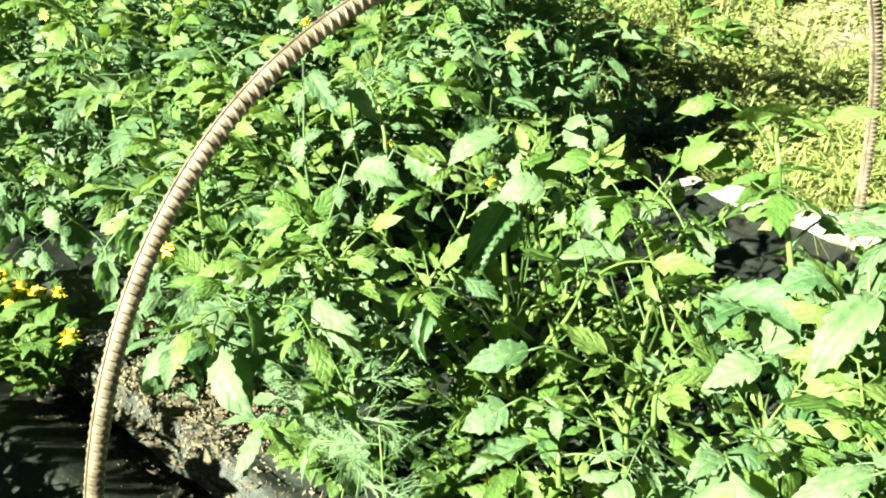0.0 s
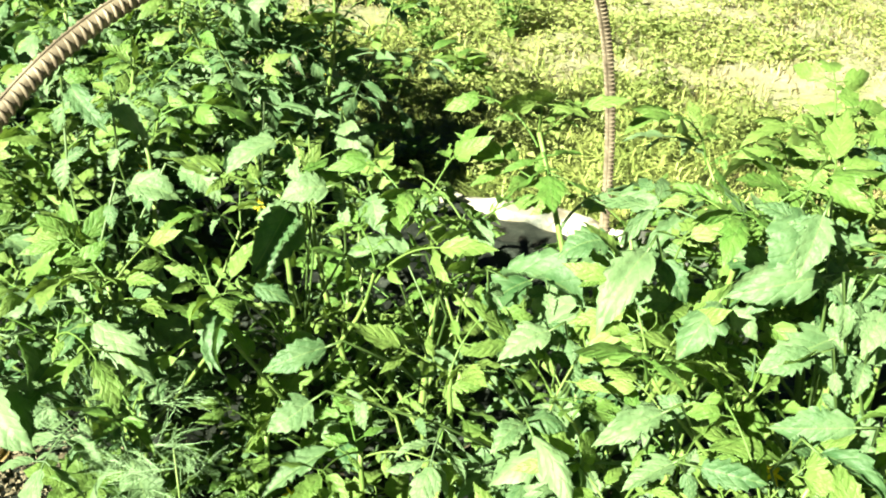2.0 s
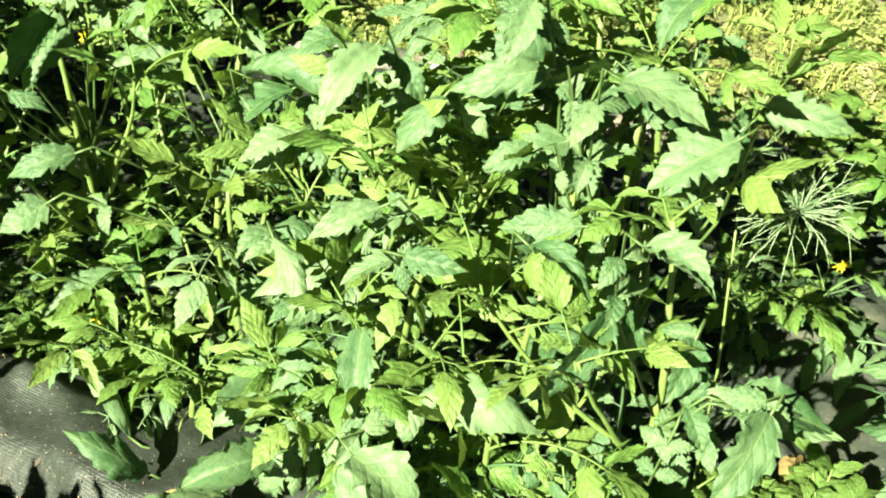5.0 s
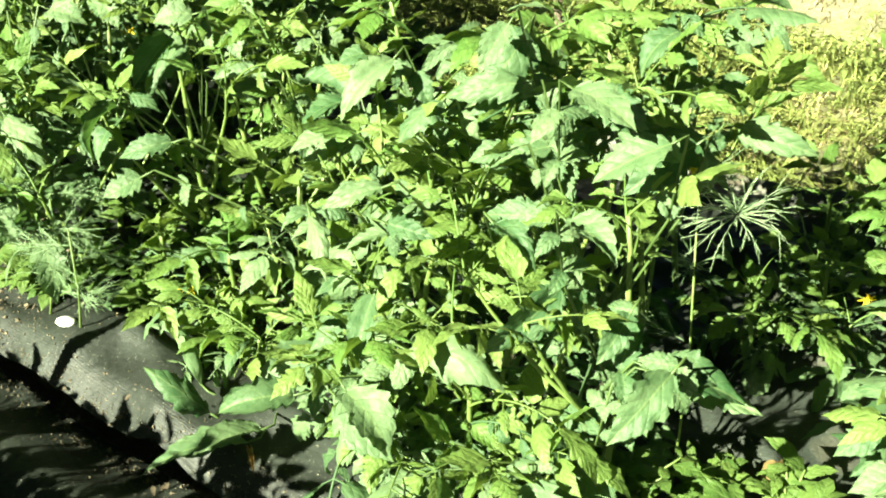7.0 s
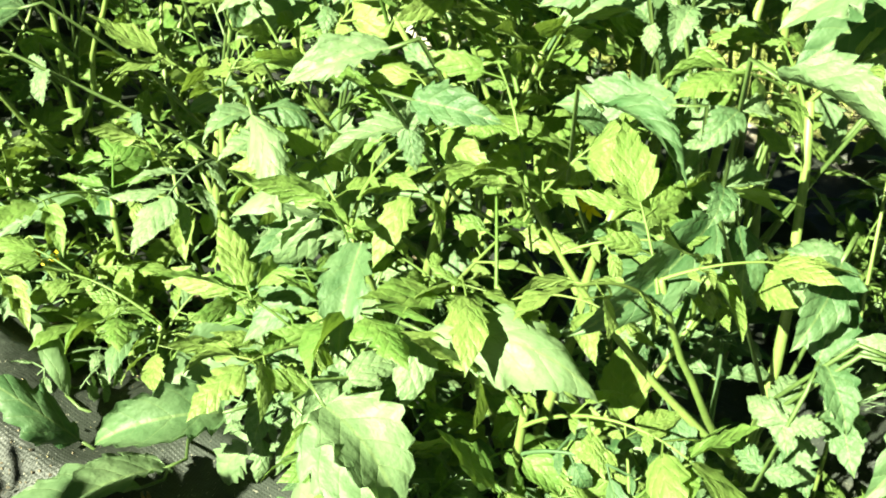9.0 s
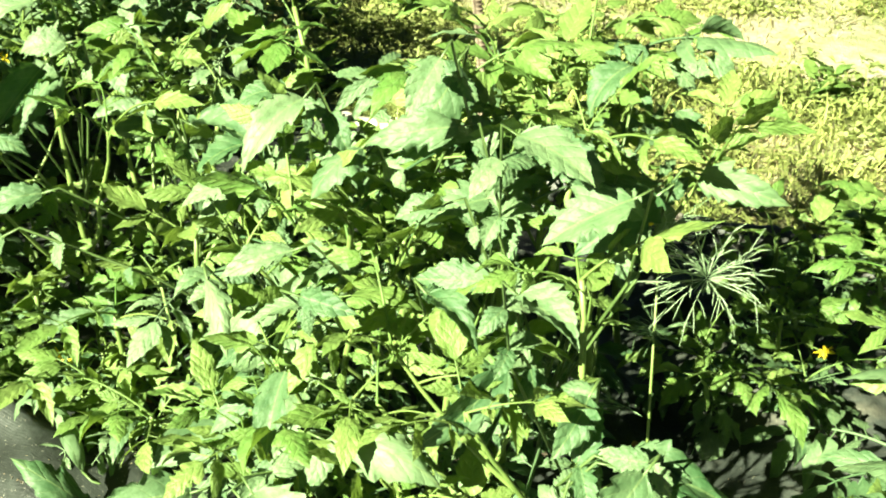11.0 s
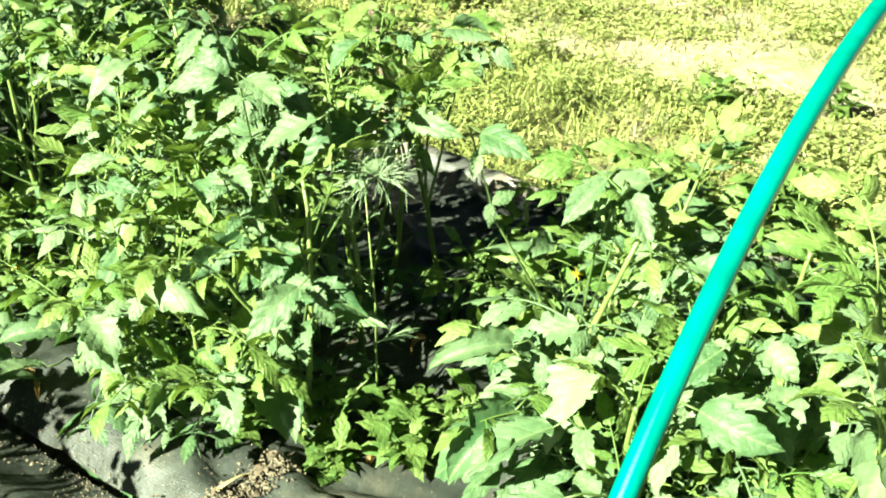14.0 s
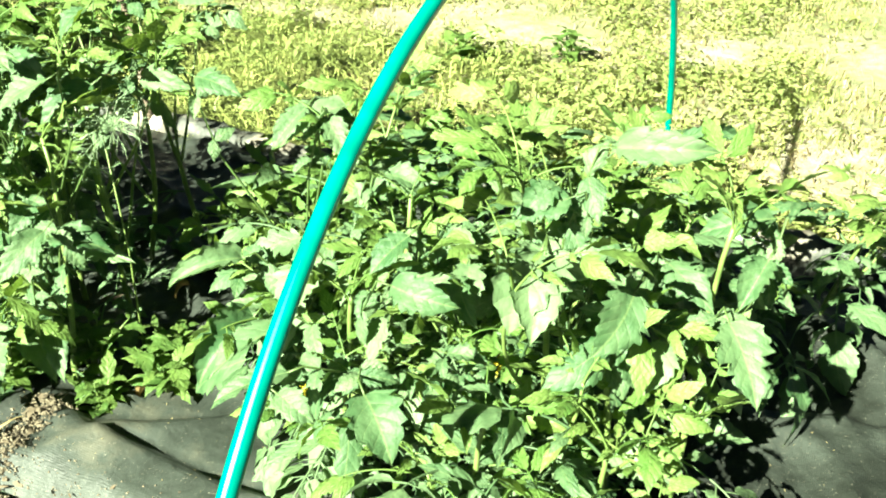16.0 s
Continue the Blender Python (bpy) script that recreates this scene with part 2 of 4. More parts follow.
def sheet(name, u0, u1, v0, v1, step, height, mat, label, kind="structure"):
    nu, nv = int((u1 - u0) / step) + 1, int((v1 - v0) / step) + 1
    verts = []
    for i in range(nu):
        for j in range(nv):
            u, v = u0 + (u1 - u0) * i / (nu - 1), v0 + (v1 - v0) * j / (nv - 1)
            verts.append((u, v, height(u, v)))
    faces = [(i * nv + j, (i + 1) * nv + j, (i + 1) * nv + j + 1, i * nv + j + 1) for i in range(nu - 1) for j in range(nv - 1)]
    b = Build()
    b.add(verts, faces)
    ob = new(name, b.mesh(name, mat))
    ob.matrix_basis = BED
    return tagged(ob, label, name.split("_")[-1], kind=kind)


def fbm(u, v, s, seed=0.0):
    return noise.fractal(Vector((u * s + seed, v * s - seed, seed * 0.7)), 1.0, 2.0, 4)


# ground: fine near the bed, one sheet out to the horizon
def ground_mesh():
    g = np.concatenate([-np.geomspace(300, 3.2, 24), np.arange(-3.1, 5.15, 0.075), np.geomspace(5.3, 300, 24)])
    n = len(g)
    verts = []
    for u in g:
        for v in g:
            near = max(abs(u), abs(v)) < 9
            z = -0.03 + (0.022 * fbm(u, v, 2.2) + 0.012 * fbm(u, v, 9.0, 3.0) if near else 0.0)
            if -1.0 < v < 0.98 and -2.7 < u < 3.7:
                z -= 0.06
            verts.append((u, v, z))
    faces = [(i * n + j, (i + 1) * n + j, (i + 1) * n + j + 1, i * n + j + 1) for i in range(n - 1) for j in range(n - 1)]
    b = Build()
    b.add(verts, faces)
    return b.mesh("ground", SOIL)


ground = new("ground", ground_mesh())
ground.matrix_basis = BED
tagged(ground, "dry pale garden soil with weeds and straw", "ground", kind="structure")


def crease(u, v, angle, pitch, seed):
    """Sharp-crested wrinkles that run at an angle over the cloth."""
    w = (u * math.sin(angle) + v * math.cos(angle)) / pitch + 0.55 * fbm(u, v, 2.3, seed)
    return (1 - abs(2 * (w % 1.0) - 1)) ** 4


# pleats: from u, v to u, v, and their height
PLEATS = ((0.43, 0.108, 0.74, 0.088, -0.02), (0.44, 0.13, 0.66, 0.28, -0.014), (0.535, 0.09, 0.526, 0.02, -0.008), (-0.57, 0.045, -0.44, 0.055, -0.016), (-0.56, 0.08, -0.44, 0.095, -0.014), (-0.36, 0.13, -0.12, 0.1, -0.014),
          (0.0, 0.13, 0.2, 0.1, -0.012), (0.2, 0.09, 0.36, 0.05, -0.014), (1.1, 0.5, 1.5, 0.62, -0.016), (0.75, 0.09, 1.0, 0.12, -0.015))


def pleat(u, v):
    """Height of the cloth's long folds: steep on one side, easy on the other."""
    z = 0.0
    for a, b, c, d, h in PLEATS:
        L = math.hypot(c - a, d - b)
        along = ((u - a) * (c - a) + (v - b) * (d - b)) / L
        off = ((v - b) * (c - a) - (u - a) * (d - b)) / L
        if -0.04 < along < L + 0.04 and abs(off) < 0.2:
            fade = min(1.0, (along + 0.04) / 0.05, (L + 0.04 - along) / 0.05)
            z += h * fade * math.exp(-abs(off) / (0.045 if off > 0 else 0.007))
    return z


def cloth_height(u, v):
    z = 0.006 + 0.010 * fbm(u, v, 3.0, 5.0) + 0.004 * fbm(u, v, 14.0, 2.0)
    calm = 1 - 0.85 * math.exp(-((u - 0.5) / 0.24) ** 2 - ((v - 0.13) / 0.16) ** 2)
    z += calm * 0.014 * crease(u, v, 0.95, 0.13, 3.0) * (0.5 + 0.6 * fbm(u, v, 3.0, 4.0)) + calm * 0.034 * crease(u, v, 0.6, 0.24, 1.0) * (0.6 + 0.5 * fbm(u, v, 2.0, 8.0)) + 0.010 * crease(u, v, -0.7, 0.17, 6.0)
    z += 0.035 * max(0.0, 1 - abs(v - 0.1) / 0.16)
    z -= 0.055 * math.exp(-((u - 0.392) / 0.024) ** 2 - ((v - 0.153) / 0.022) ** 2)
    return z + pleat(u, v) - 0.03 * max(0.0, 1 - v / 0.03)


def path_height(u, v):
    return -0.03 + 0.012 * fbm(u, v, 3.0, 9.0) + 0.005 * crease(u, v, 0.2, 0.19, 4.0) + 0.03 * math.exp(-((v + 0.1) / 0.05) ** 2)


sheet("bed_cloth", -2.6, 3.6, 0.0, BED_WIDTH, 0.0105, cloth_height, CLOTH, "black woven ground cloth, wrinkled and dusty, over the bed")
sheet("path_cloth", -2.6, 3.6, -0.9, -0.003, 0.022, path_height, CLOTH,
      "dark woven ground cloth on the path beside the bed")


# ---- arches ----
def arch_points(a, b, h, n, m, count=160):
    out = []
    for i in range(count):
        w = 0.5 - 0.5 * math.cos(math.pi * i / (count - 1))
        z = h * max(0.0, 1 - abs(2 * w - 1) ** n) ** (1 / m)
        out.append((a[0] + (b[0] - a[0]) * w, a[1] + (b[1] - a[1]) * w, z))
    p = np.array(out)
    s = np.concatenate([[0], np.cumsum(np.linalg.norm(np.diff(p, axis=0), axis=1))])
    k = np.linspace(0, s[-1], 220)
    p = np.stack([np.interp(k, s, p[:, i]) for i in range(3)], 1)
    for _ in range(3):
        p[1:-1] = (p[:-2] + 2 * p[1:-1] + p[2:]) / 4
    return np.vstack([p[0] - (0, 0, 0.12), p, p[-1] - (0, 0, 0.12)]), k[-1]


REBAR_A, REBAR_B = (-0.473, 0.477), (0.260, 1.507)
TEAL_A, TEAL_B = (0.571, -0.257), (1.404, 1.438)
pts, rebar_length = arch_points(REBAR_A, REBAR_B, 0.636, 3.57, 2.213)
rebar = empty("rebar_arch", Matrix(), "rusty bent steel rebar arch over the bed, pushed into the soil", "arch")
b = Build()
b.add(*tube(pts, np.full(len(pts), 0.0072), 12))
part("bar", b.mesh("bar", RUST), rebar)


def ribs(pts, length, radius, pitch):
    """Slanting ribs round a bar and one rib along it."""
    s = np.concatenate([[0], np.cumsum(np.linalg.norm(np.diff(pts, axis=0), axis=1))])
    side = Vector(np.cross(pts[-1] - pts[0], (0, 0, 1))).normalized()
    out = Build()
    for k in range(int(length / pitch)):
        at = 0.1 + k * pitch
        p = Vector([np.interp(at, s, pts[:, i]) for i in range(3)])
        q = Vector([np.interp(at + 0.004, s, pts[:, i]) for i in range(3)])
        t = (q - p).normalized()
        c = t.cross(side).normalized()
        for half in (0, 1):
            ring = []
            for j in range(9):
                a = math.pi * (half + 0.08 + 0.84 * j / 8)
                lift = 0.0011 * math.sin(math.pi * j / 8)
                ring.append(p + t * (0.0045 * (j / 8 - 0.5)) + (side * math.sin(a) + c * math.cos(a)) * (radius + lift * 0.4))
            out.add(*tube(ring, [0.0006 + 0.0013 * math.sin(math.pi * j / 8) for j in range(9)], 6))
    return out


part("rib", ribs(pts, rebar_length + 0.1, 0.0072, 0.0079).mesh("rib", RUST), rebar)["kind"] = "stuff"
side = np.cross(pts[-1] - pts[0], (0, 0, 1.0))
side /= np.linalg.norm(side)
for s in (1, -1):
    t = np.gradient(pts, axis=0)
    t /= np.linalg.norm(t, axis=1)[:, None]
    c = np.cross(t, side)
    b = Build()
    b.add(*tube(pts + s * c * 0.0074, np.full(len(pts), 0.0011), 6))
    part("long_rib", b.mesh("long_rib", RUST), rebar)

pts, _ = arch_points(TEAL_A, TEAL_B, 0.658, 2.98, 1.432)
teal = empty("garden_arch", Matrix(), "teal plastic-coated garden hoop bent over the bed", "arch")
b = Build()
b.add(*tube(pts, np.full(len(pts), 0.0072), 16))
part("hoop", b.mesh("hoop", TEAL), teal)


# ---- leaves ----
def leaflet(L, W, droop, fold, curl, teeth, rng, rows=15, deep=1.0):
    """A pointed oval leaf blade along +x: toothed edge, lobed base, quilted, folded along its rib, drooping."""
    cols = (-1.0, -0.82, -0.5, -0.2, 0.0, 0.2, 0.5, 0.82, 1.0) if rows > 20 else (-1.0, -0.55, 0.0, 0.55, 1.0) if rows > 8 else (-1.0, 0.0, 1.0)
    v, uv = [], []
    ph, wob, sway = rng.random() * 6, rng.uniform(-0.35, 0.35), rng.uniform(-0.3, 0.3)
    count = int(teeth) + (2 if rows > 20 else 0)
    cut = [[rng.uniform(0.08, 0.26) if j > count * 0.5 or rng.random() < 0.3 else rng.uniform(0.28, 0.68) for j in range(count + 2)] for _ in range(2)]
    off = (rng.random() * 0.6, rng.random() * 0.6)
    wide = rng.uniform(0.85, 1.2)
    x = z = ys = 0.0
    for i in range(rows + 1):
        t = i / rows
        w = W * 0.5 * 3.1 * t ** (0.6 * wide) * (1 - t) ** (1.2 + 0.12 * wide)
        tilt = -droop * t ** 1.3
        if i:
            x += L / rows * math.cos(tilt)
            z += L / rows * math.sin(tilt)
            ys += L / rows * sway * t
        for c in cols:
            k, hand = abs(c), int(c > 0)
            q = t * count + off[hand]
            p = q % 1.0
            lobe = (p / 0.74) ** 1.1 if p < 0.74 else ((1 - p) / 0.26) ** 0.8
            e = 1.06 - min(0.75, deep * cut[hand][int(q)]) * (1 - lobe) * k ** 2
            y = c * w * e * math.cos(fold * k)
            up = k * w * math.sin(fold) - curl * w * k * k
            ax = 0.5 * k * min(1.0, w / (W * 0.5))
            ridge = abs(math.sin(5.0 * math.pi * (t - 0.75 * ax) + 0.3)) ** 0.7
            quilt = W * 0.038 * (ridge - 0.5) * min(1.0, 2.2 * k) * (1 - 0.5 * t) if rows > 8 else 0.0
            ripple = 0.13 * w * k * k * math.sin(8 * t + ph * 2 + 2.2 * hand) + 0.07 * w * k ** 3 * math.sin(19 * t + ph)
            h = up + quilt + ripple + wob * w * c * t
            fwd = (0.04 + 0.05 * lobe) * L * k * (1 - t) * min(1, 4 * t)
            v.append((x + fwd * math.cos(tilt) - h * math.sin(tilt), y + ys, z + fwd * math.sin(tilt) + h * math.cos(tilt)))
            uv.append((0.5 + 0.5 * c * min(1.0, w / (W * 0.5)), t))
    n = len(cols)
    f = [(i * n + j, (i + 1) * n + j, (i + 1) * n + j + 1, i * n + j + 1) for i in range(rows) for j in range(n - 1)]
    return np.array(v), f, np.array(uv)


def put(verts, place, direction, up, roll=0.0):
    """Verts of a blade moved to a place, its x along direction and its z near up."""
    d = Vector(direction).normalized()
    y = Vector(up).cross(d).normalized()
    z = d.cross(y)
    m = Matrix((d, y, z)).transposed() @ Matrix.Rotation(roll, 3, "X")
    return np.asarray(verts) @ np.array(m).T + np.array(place)


def compound_leaf(name, length, seed, mat, pairs=3, size=1.0, droop=1.0, teeth=5):
    """A tomato leaf: a stalk with pairs of side leaflets and one at the end."""
    rng = random.Random(seed)
    b = Build()
    pts, ang = [(0.0, 0.0, 0.0)], 0.35 * droop
    n, bend = 12, rng.uniform(-0.35, 0.35)
    yaw = 0.0
    for i in range(n):
        ang -= 1.25 * droop / n * rng.uniform(0.8, 1.2)
        yaw += bend / n
        p = pts[-1]
        s = length / n
        pts.append((p[0] + s * math.cos(ang) * math.cos(yaw), p[1] + s * math.cos(ang) * math.sin(yaw), p[2] + s * math.sin(ang)))
    P = np.array(pts)
    b.add(*tube(P, np.linspace(0.0022, 0.0011, len(P)) * size, 4, False), uv=None)
    d = np.gradient(P, axis=0)
    for k in range(pairs):
        s = 0.36 + 0.52 * k / max(1, pairs - 1) if pairs > 1 else 0.7
        big = (0.62, 0.95, 0.85, 0.8)[min(k, 3)] * rng.uniform(0.8, 1.15)
        for sgn in (-1, 1):
            i = min(n, max(1, int(round((s + rng.uniform(-0.04, 0.04)) * n))))
            fw = Vector(d[i]).normalized()
            sd = Vector((0, 0, 1)).cross(fw).normalized() * sgn
            dirn = fw * rng.uniform(0.25, 0.6) + sd * 0.9 + Vector((0, 0, rng.uniform(-0.35, 0.25)))
            dirn.normalize()
            stalk = 0.012 * size * rng.uniform(0.6, 1.5)
            q = Vector(P[i]) + dirn * stalk
            b.add(*tube([P[i], q, q + dirn * 0.004], [0.0012 * size] * 3, 3, False))
            L = 0.068 * size * big
            v, f, uv = leaflet(L, L * rng.uniform(0.4, 0.58), rng.uniform(0.4, 1.7) * droop, rng.uniform(-0.1, 0.7), rng.uniform(0.0, 0.5), teeth - 1, rng, 12)
            b.add(put(v, q, dirn, (0, 0, 1), rng.uniform(-0.6, 0.6)), f, uv)
            if rng.random() < 0.55:
                j = max(1, i - 1)
                v, f, uv = leaflet(0.02 * size, 0.012 * size, 0.6, 0.2, 0.2, 3, rng, 6)
                b.add(put(v, P[j], sd * 0.9 + fw * 0.3, (0, 0, 1)), f, uv)
    L = 0.084 * size * rng.uniform(0.85, 1.15)
    v, f, uv = leaflet(L, L * rng.uniform(0.48, 0.64), rng.uniform(0.3, 1.2) * droop, rng.uniform(-0.1, 0.4), rng.uniform(-0.05, 0.45), teeth + 1, rng, 20)
    b.add(put(v, P[-1], d[-1], (0, 0, 1), rng.uniform(-0.5, 0.5)), f, uv)
    return b.mesh(name, mat)


LEAVES = [compound_leaf("leaf", 0.105 + 0.014 * (k % 4), 100 + k, LEAF, pairs=(2, 3, 3)[k % 3], size=0.95 + 0.07 * (k % 4), droop=0.6 + 0.2 * (k % 5)) for k in range(16)]
YOUNG = [compound_leaf("leaf", 0.05 + 0.008 * k, 300 + k, LEAF_YOUNG, pairs=2, size=0.6, droop=0.2 + 0.15 * k) for k in range(6)]


def flower_mesh():
    b = Build()
    rng = random.Random(5)
    for k in range(6):
        a = k * math.pi / 3
        v, f, uv = leaflet(0.012, 0.0045, -0.6, 0.2, 0.1, 1, rng, 5)
        b.add(put(v, (0, 0, 0), (math.cos(a), math.sin(a), -0.25), (0, 0, 1)), f, uv)
    b.add(*tube([(0, 0, -0.001), (0, 0, 0.003), (0, 0, 0.007)], [0.0018, 0.0016, 0.0005], 7))
    return b.mesh("flower", PETAL)


FLOWER = flower_mesh()


LABEL = "leafy green tomato plant growing up through ground cloth"

# the outer leaves that show: where each stalk meets the blade, its tip, its width
SPREAD_A = (
    ((-0.187, 0.850, 0.383), (-0.216, 0.804, 0.338), 0.031),
    ((-0.213, 0.781, 0.337), (-0.175, 0.770, 0.322), 0.020),
    ((-0.223, 0.767, 0.327), (-0.231, 0.718, 0.284), 0.027),
    ((-0.148, 0.809, 0.120), (-0.217, 0.769, 0.086), 0.031),
    ((-0.144, 0.820, 0.422), (-0.185, 0.812, 0.411), 0.029),
    ((-0.279, 0.881, 0.409), (-0.255, 0.860, 0.386), 0.024),
    ((-0.180, 0.876, 0.370), (-0.213, 0.824, 0.315), 0.037),
    ((-0.242, 0.811, 0.292), (-0.254, 0.769, 0.249), 0.033),
    ((-0.200, 0.884, 0.441), (-0.243, 0.862, 0.416), 0.028),
    ((-0.199, 0.907, 0.469), (-0.163, 0.898, 0.461), 0.016),
)
SPREAD_B = (
    ((-0.066, 0.827, 0.347), (-0.127, 0.823, 0.343), 0.025),
    ((-0.139, 0.713, 0.314), (-0.191, 0.698, 0.298), 0.026),
    ((-0.104, 0.844, 0.403), (-0.091, 0.816, 0.376), 0.027),
    ((-0.091, 0.919, 0.300), (-0.151, 0.908, 0.295), 0.034),
    ((-0.039, 0.938, 0.361), (-0.057, 0.915, 0.335), 0.019),
    ((-0.003, 0.848, 0.376), (0.014, 0.822, 0.353), 0.023),
    ((-0.011, 0.849, 0.221), (-0.062, 0.833, 0.198), 0.025),
)
SPREAD_C = (
    ((0.014, 0.693, 0.400), (0.074, 0.670, 0.384), 0.033),
    ((0.097, 0.682, 0.442), (0.057, 0.674, 0.428), 0.030),
    ((0.053, 0.671, 0.361), (0.012, 0.655, 0.342), 0.029),
    ((0.038, 0.617, 0.294), (0.064, 0.566, 0.256), 0.022),
    ((0.039, 0.525, 0.141), (-0.027, 0.504, 0.127), 0.034),
    ((0.045, 0.686, 0.104), (-0.036, 0.638, 0.065), 0.052),
    ((-0.146, 0.643, 0.306), (-0.179, 0.625, 0.290), 0.029),
    ((0.045, 0.759, 0.359), (0.001, 0.734, 0.332), 0.044),
    ((0.057, 0.704, 0.338), (0.017, 0.683, 0.318), 0.035),
)
SPREAD_D = (
    ((0.169, 0.606, 0.430), (0.136, 0.580, 0.397), 0.033),
    ((0.118, 0.641, 0.453), (0.080, 0.601, 0.405), 0.030),
    ((0.124, 0.556, 0.364), (0.074, 0.542, 0.345), 0.022),
    ((0.134, 0.544, 0.327), (0.097, 0.532, 0.311), 0.022),
    ((0.112, 0.570, 0.240), (0.108, 0.515, 0.201), 0.032),
    ((0.096, 0.483, 0.175), (0.151, 0.445, 0.148), 0.042),
    ((0.118, 0.621, 0.180), (0.103, 0.574, 0.140), 0.032),
    ((0.236, 0.655, 0.486), (0.206, 0.623, 0.444), 0.044),
)
SPREAD_E = (
    ((0.277, 0.568, 0.343), (0.218, 0.580, 0.333), 0.031),
    ((0.242, 0.606, 0.453), (0.176, 0.608, 0.434), 0.029),
    ((0.226, 0.591, 0.510), (0.206, 0.566, 0.475), 0.024),
    ((0.139, 0.501, 0.359), (0.180, 0.487, 0.357), 0.020),
    ((0.236, 0.579, 0.401), (0.200, 0.577, 0.387), 0.022),
    ((0.228, 0.518, 0.358), (0.265, 0.478, 0.339), 0.024),
    ((0.155, 0.509, 0.223), (0.242, 0.482, 0.209), 0.039),
    ((0.307, 0.614, 0.448), (0.354, 0.578, 0.419), 0.035),
    ((0.248, 0.659, 0.425), (0.189, 0.651, 0.407), 0.027),
    ((0.106, 0.470, 0.198), (0.147, 0.437, 0.160), 0.043),
    ((0.300, 0.608, 0.445), (0.349, 0.579, 0.417), 0.036),
    ((0.268, 0.624, 0.386), (0.212, 0.610, 0.366), 0.035),
    ((0.251, 0.635, 0.440), (0.196, 0.616, 0.414), 0.031),
)
SPREAD_F = (
    ((0.284, 0.554, 0.471), (0.333, 0.515, 0.456), 0.037),
    ((0.367, 0.536, 0.437), (0.311, 0.528, 0.402), 0.042),
    ((0.289, 0.497, 0.314), (0.227, 0.458, 0.269), 0.034),
    ((0.293, 0.530, 0.120), (0.338, 0.461, 0.069), 0.058),
    ((0.414, 0.612, 0.062), (0.403, 0.572, 0.026), 0.042),
    ((0.444, 0.681, 0.394), (0.510, 0.657, 0.384), 0.032),
    ((0.398, 0.609, 0.407), (0.340, 0.582, 0.366), 0.043),
    ((0.378, 0.710, 0.475), (0.349, 0.686, 0.438), 0.032),
    ((0.443, 0.819, 0.397), (0.461, 0.789, 0.365), 0.036),
    ((0.333, 0.510, 0.123), (0.352, 0.454, 0.072), 0.030),
)
SPREAD_G = (
    ((0.290, 0.455, 0.401), (0.326, 0.418, 0.388), 0.031),
    ((0.348, 0.478, 0.308), (0.325, 0.448, 0.277), 0.026),
    ((0.379, 0.403, 0.307), (0.337, 0.366, 0.265), 0.033),
    ((0.384, 0.457, 0.272), (0.424, 0.438, 0.269), 0.026),
    ((0.396, 0.468, 0.242), (0.459, 0.445, 0.242), 0.027),
    ((0.344, 0.460, 0.261), (0.360, 0.488, 0.290), 0.024),
    ((0.370, 0.444, 0.276), (0.421, 0.441, 0.271), 0.035),
    ((0.368, 0.445, 0.278), (0.440, 0.432, 0.261), 0.040),
    ((0.280, 0.439, 0.146), (0.299, 0.402, 0.111), 0.040),
)
SPREAD_H = (
    ((0.600, 0.358, 0.292), (0.527, 0.338, 0.268), 0.028),
    ((0.673, 0.422, 0.442), (0.638, 0.396, 0.406), 0.027),
    ((0.696, 0.414, 0.432), (0.716, 0.378, 0.396), 0.027),
    ((0.607, 0.361, 0.215), (0.553, 0.310, 0.164), 0.049),
    ((0.716, 0.437, 0.438), (0.647, 0.427, 0.394), 0.033),
    ((0.550, 0.466, 0.463), (0.600, 0.437, 0.450), 0.032),
)
SPREAD_I = (
    ((0.645, 0.327, 0.224), (0.569, 0.290, 0.184), 0.054),
    ((0.658, 0.193, 0.254), (0.592, 0.177, 0.235), 0.030),
    ((0.781, 0.292, 0.299), (0.828, 0.256, 0.280), 0.044),
    ((0.745, 0.416, 0.353), (0.795, 0.400, 0.349), 0.037),
    ((0.732, 0.111, 0.284), (0.753, 0.064, 0.248), 0.048),
    ((0.675, 0.348, 0.293), (0.655, 0.306, 0.249), 0.058),
    ((0.759, 0.236, 0.324), (0.821, 0.210, 0.314), 0.037),
    ((0.779, 0.288, 0.352), (0.741, 0.266, 0.322), 0.033),
    ((0.758, 0.411, 0.366), (0.800, 0.386, 0.349), 0.030),
    ((0.648, 0.175, 0.242), (0.682, 0.150, 0.226), 0.031),
)
SPREAD_J = (
    ((0.846, 0.323, 0.298), (0.843, 0.285, 0.261), 0.035),
    ((0.855, 0.343, 0.329), (0.815, 0.331, 0.305), 0.033),
    ((0.833, 0.305, 0.291), (0.849, 0.265, 0.257), 0.029),
    ((0.823, 0.342, 0.327), (0.852, 0.317, 0.310), 0.029),
)
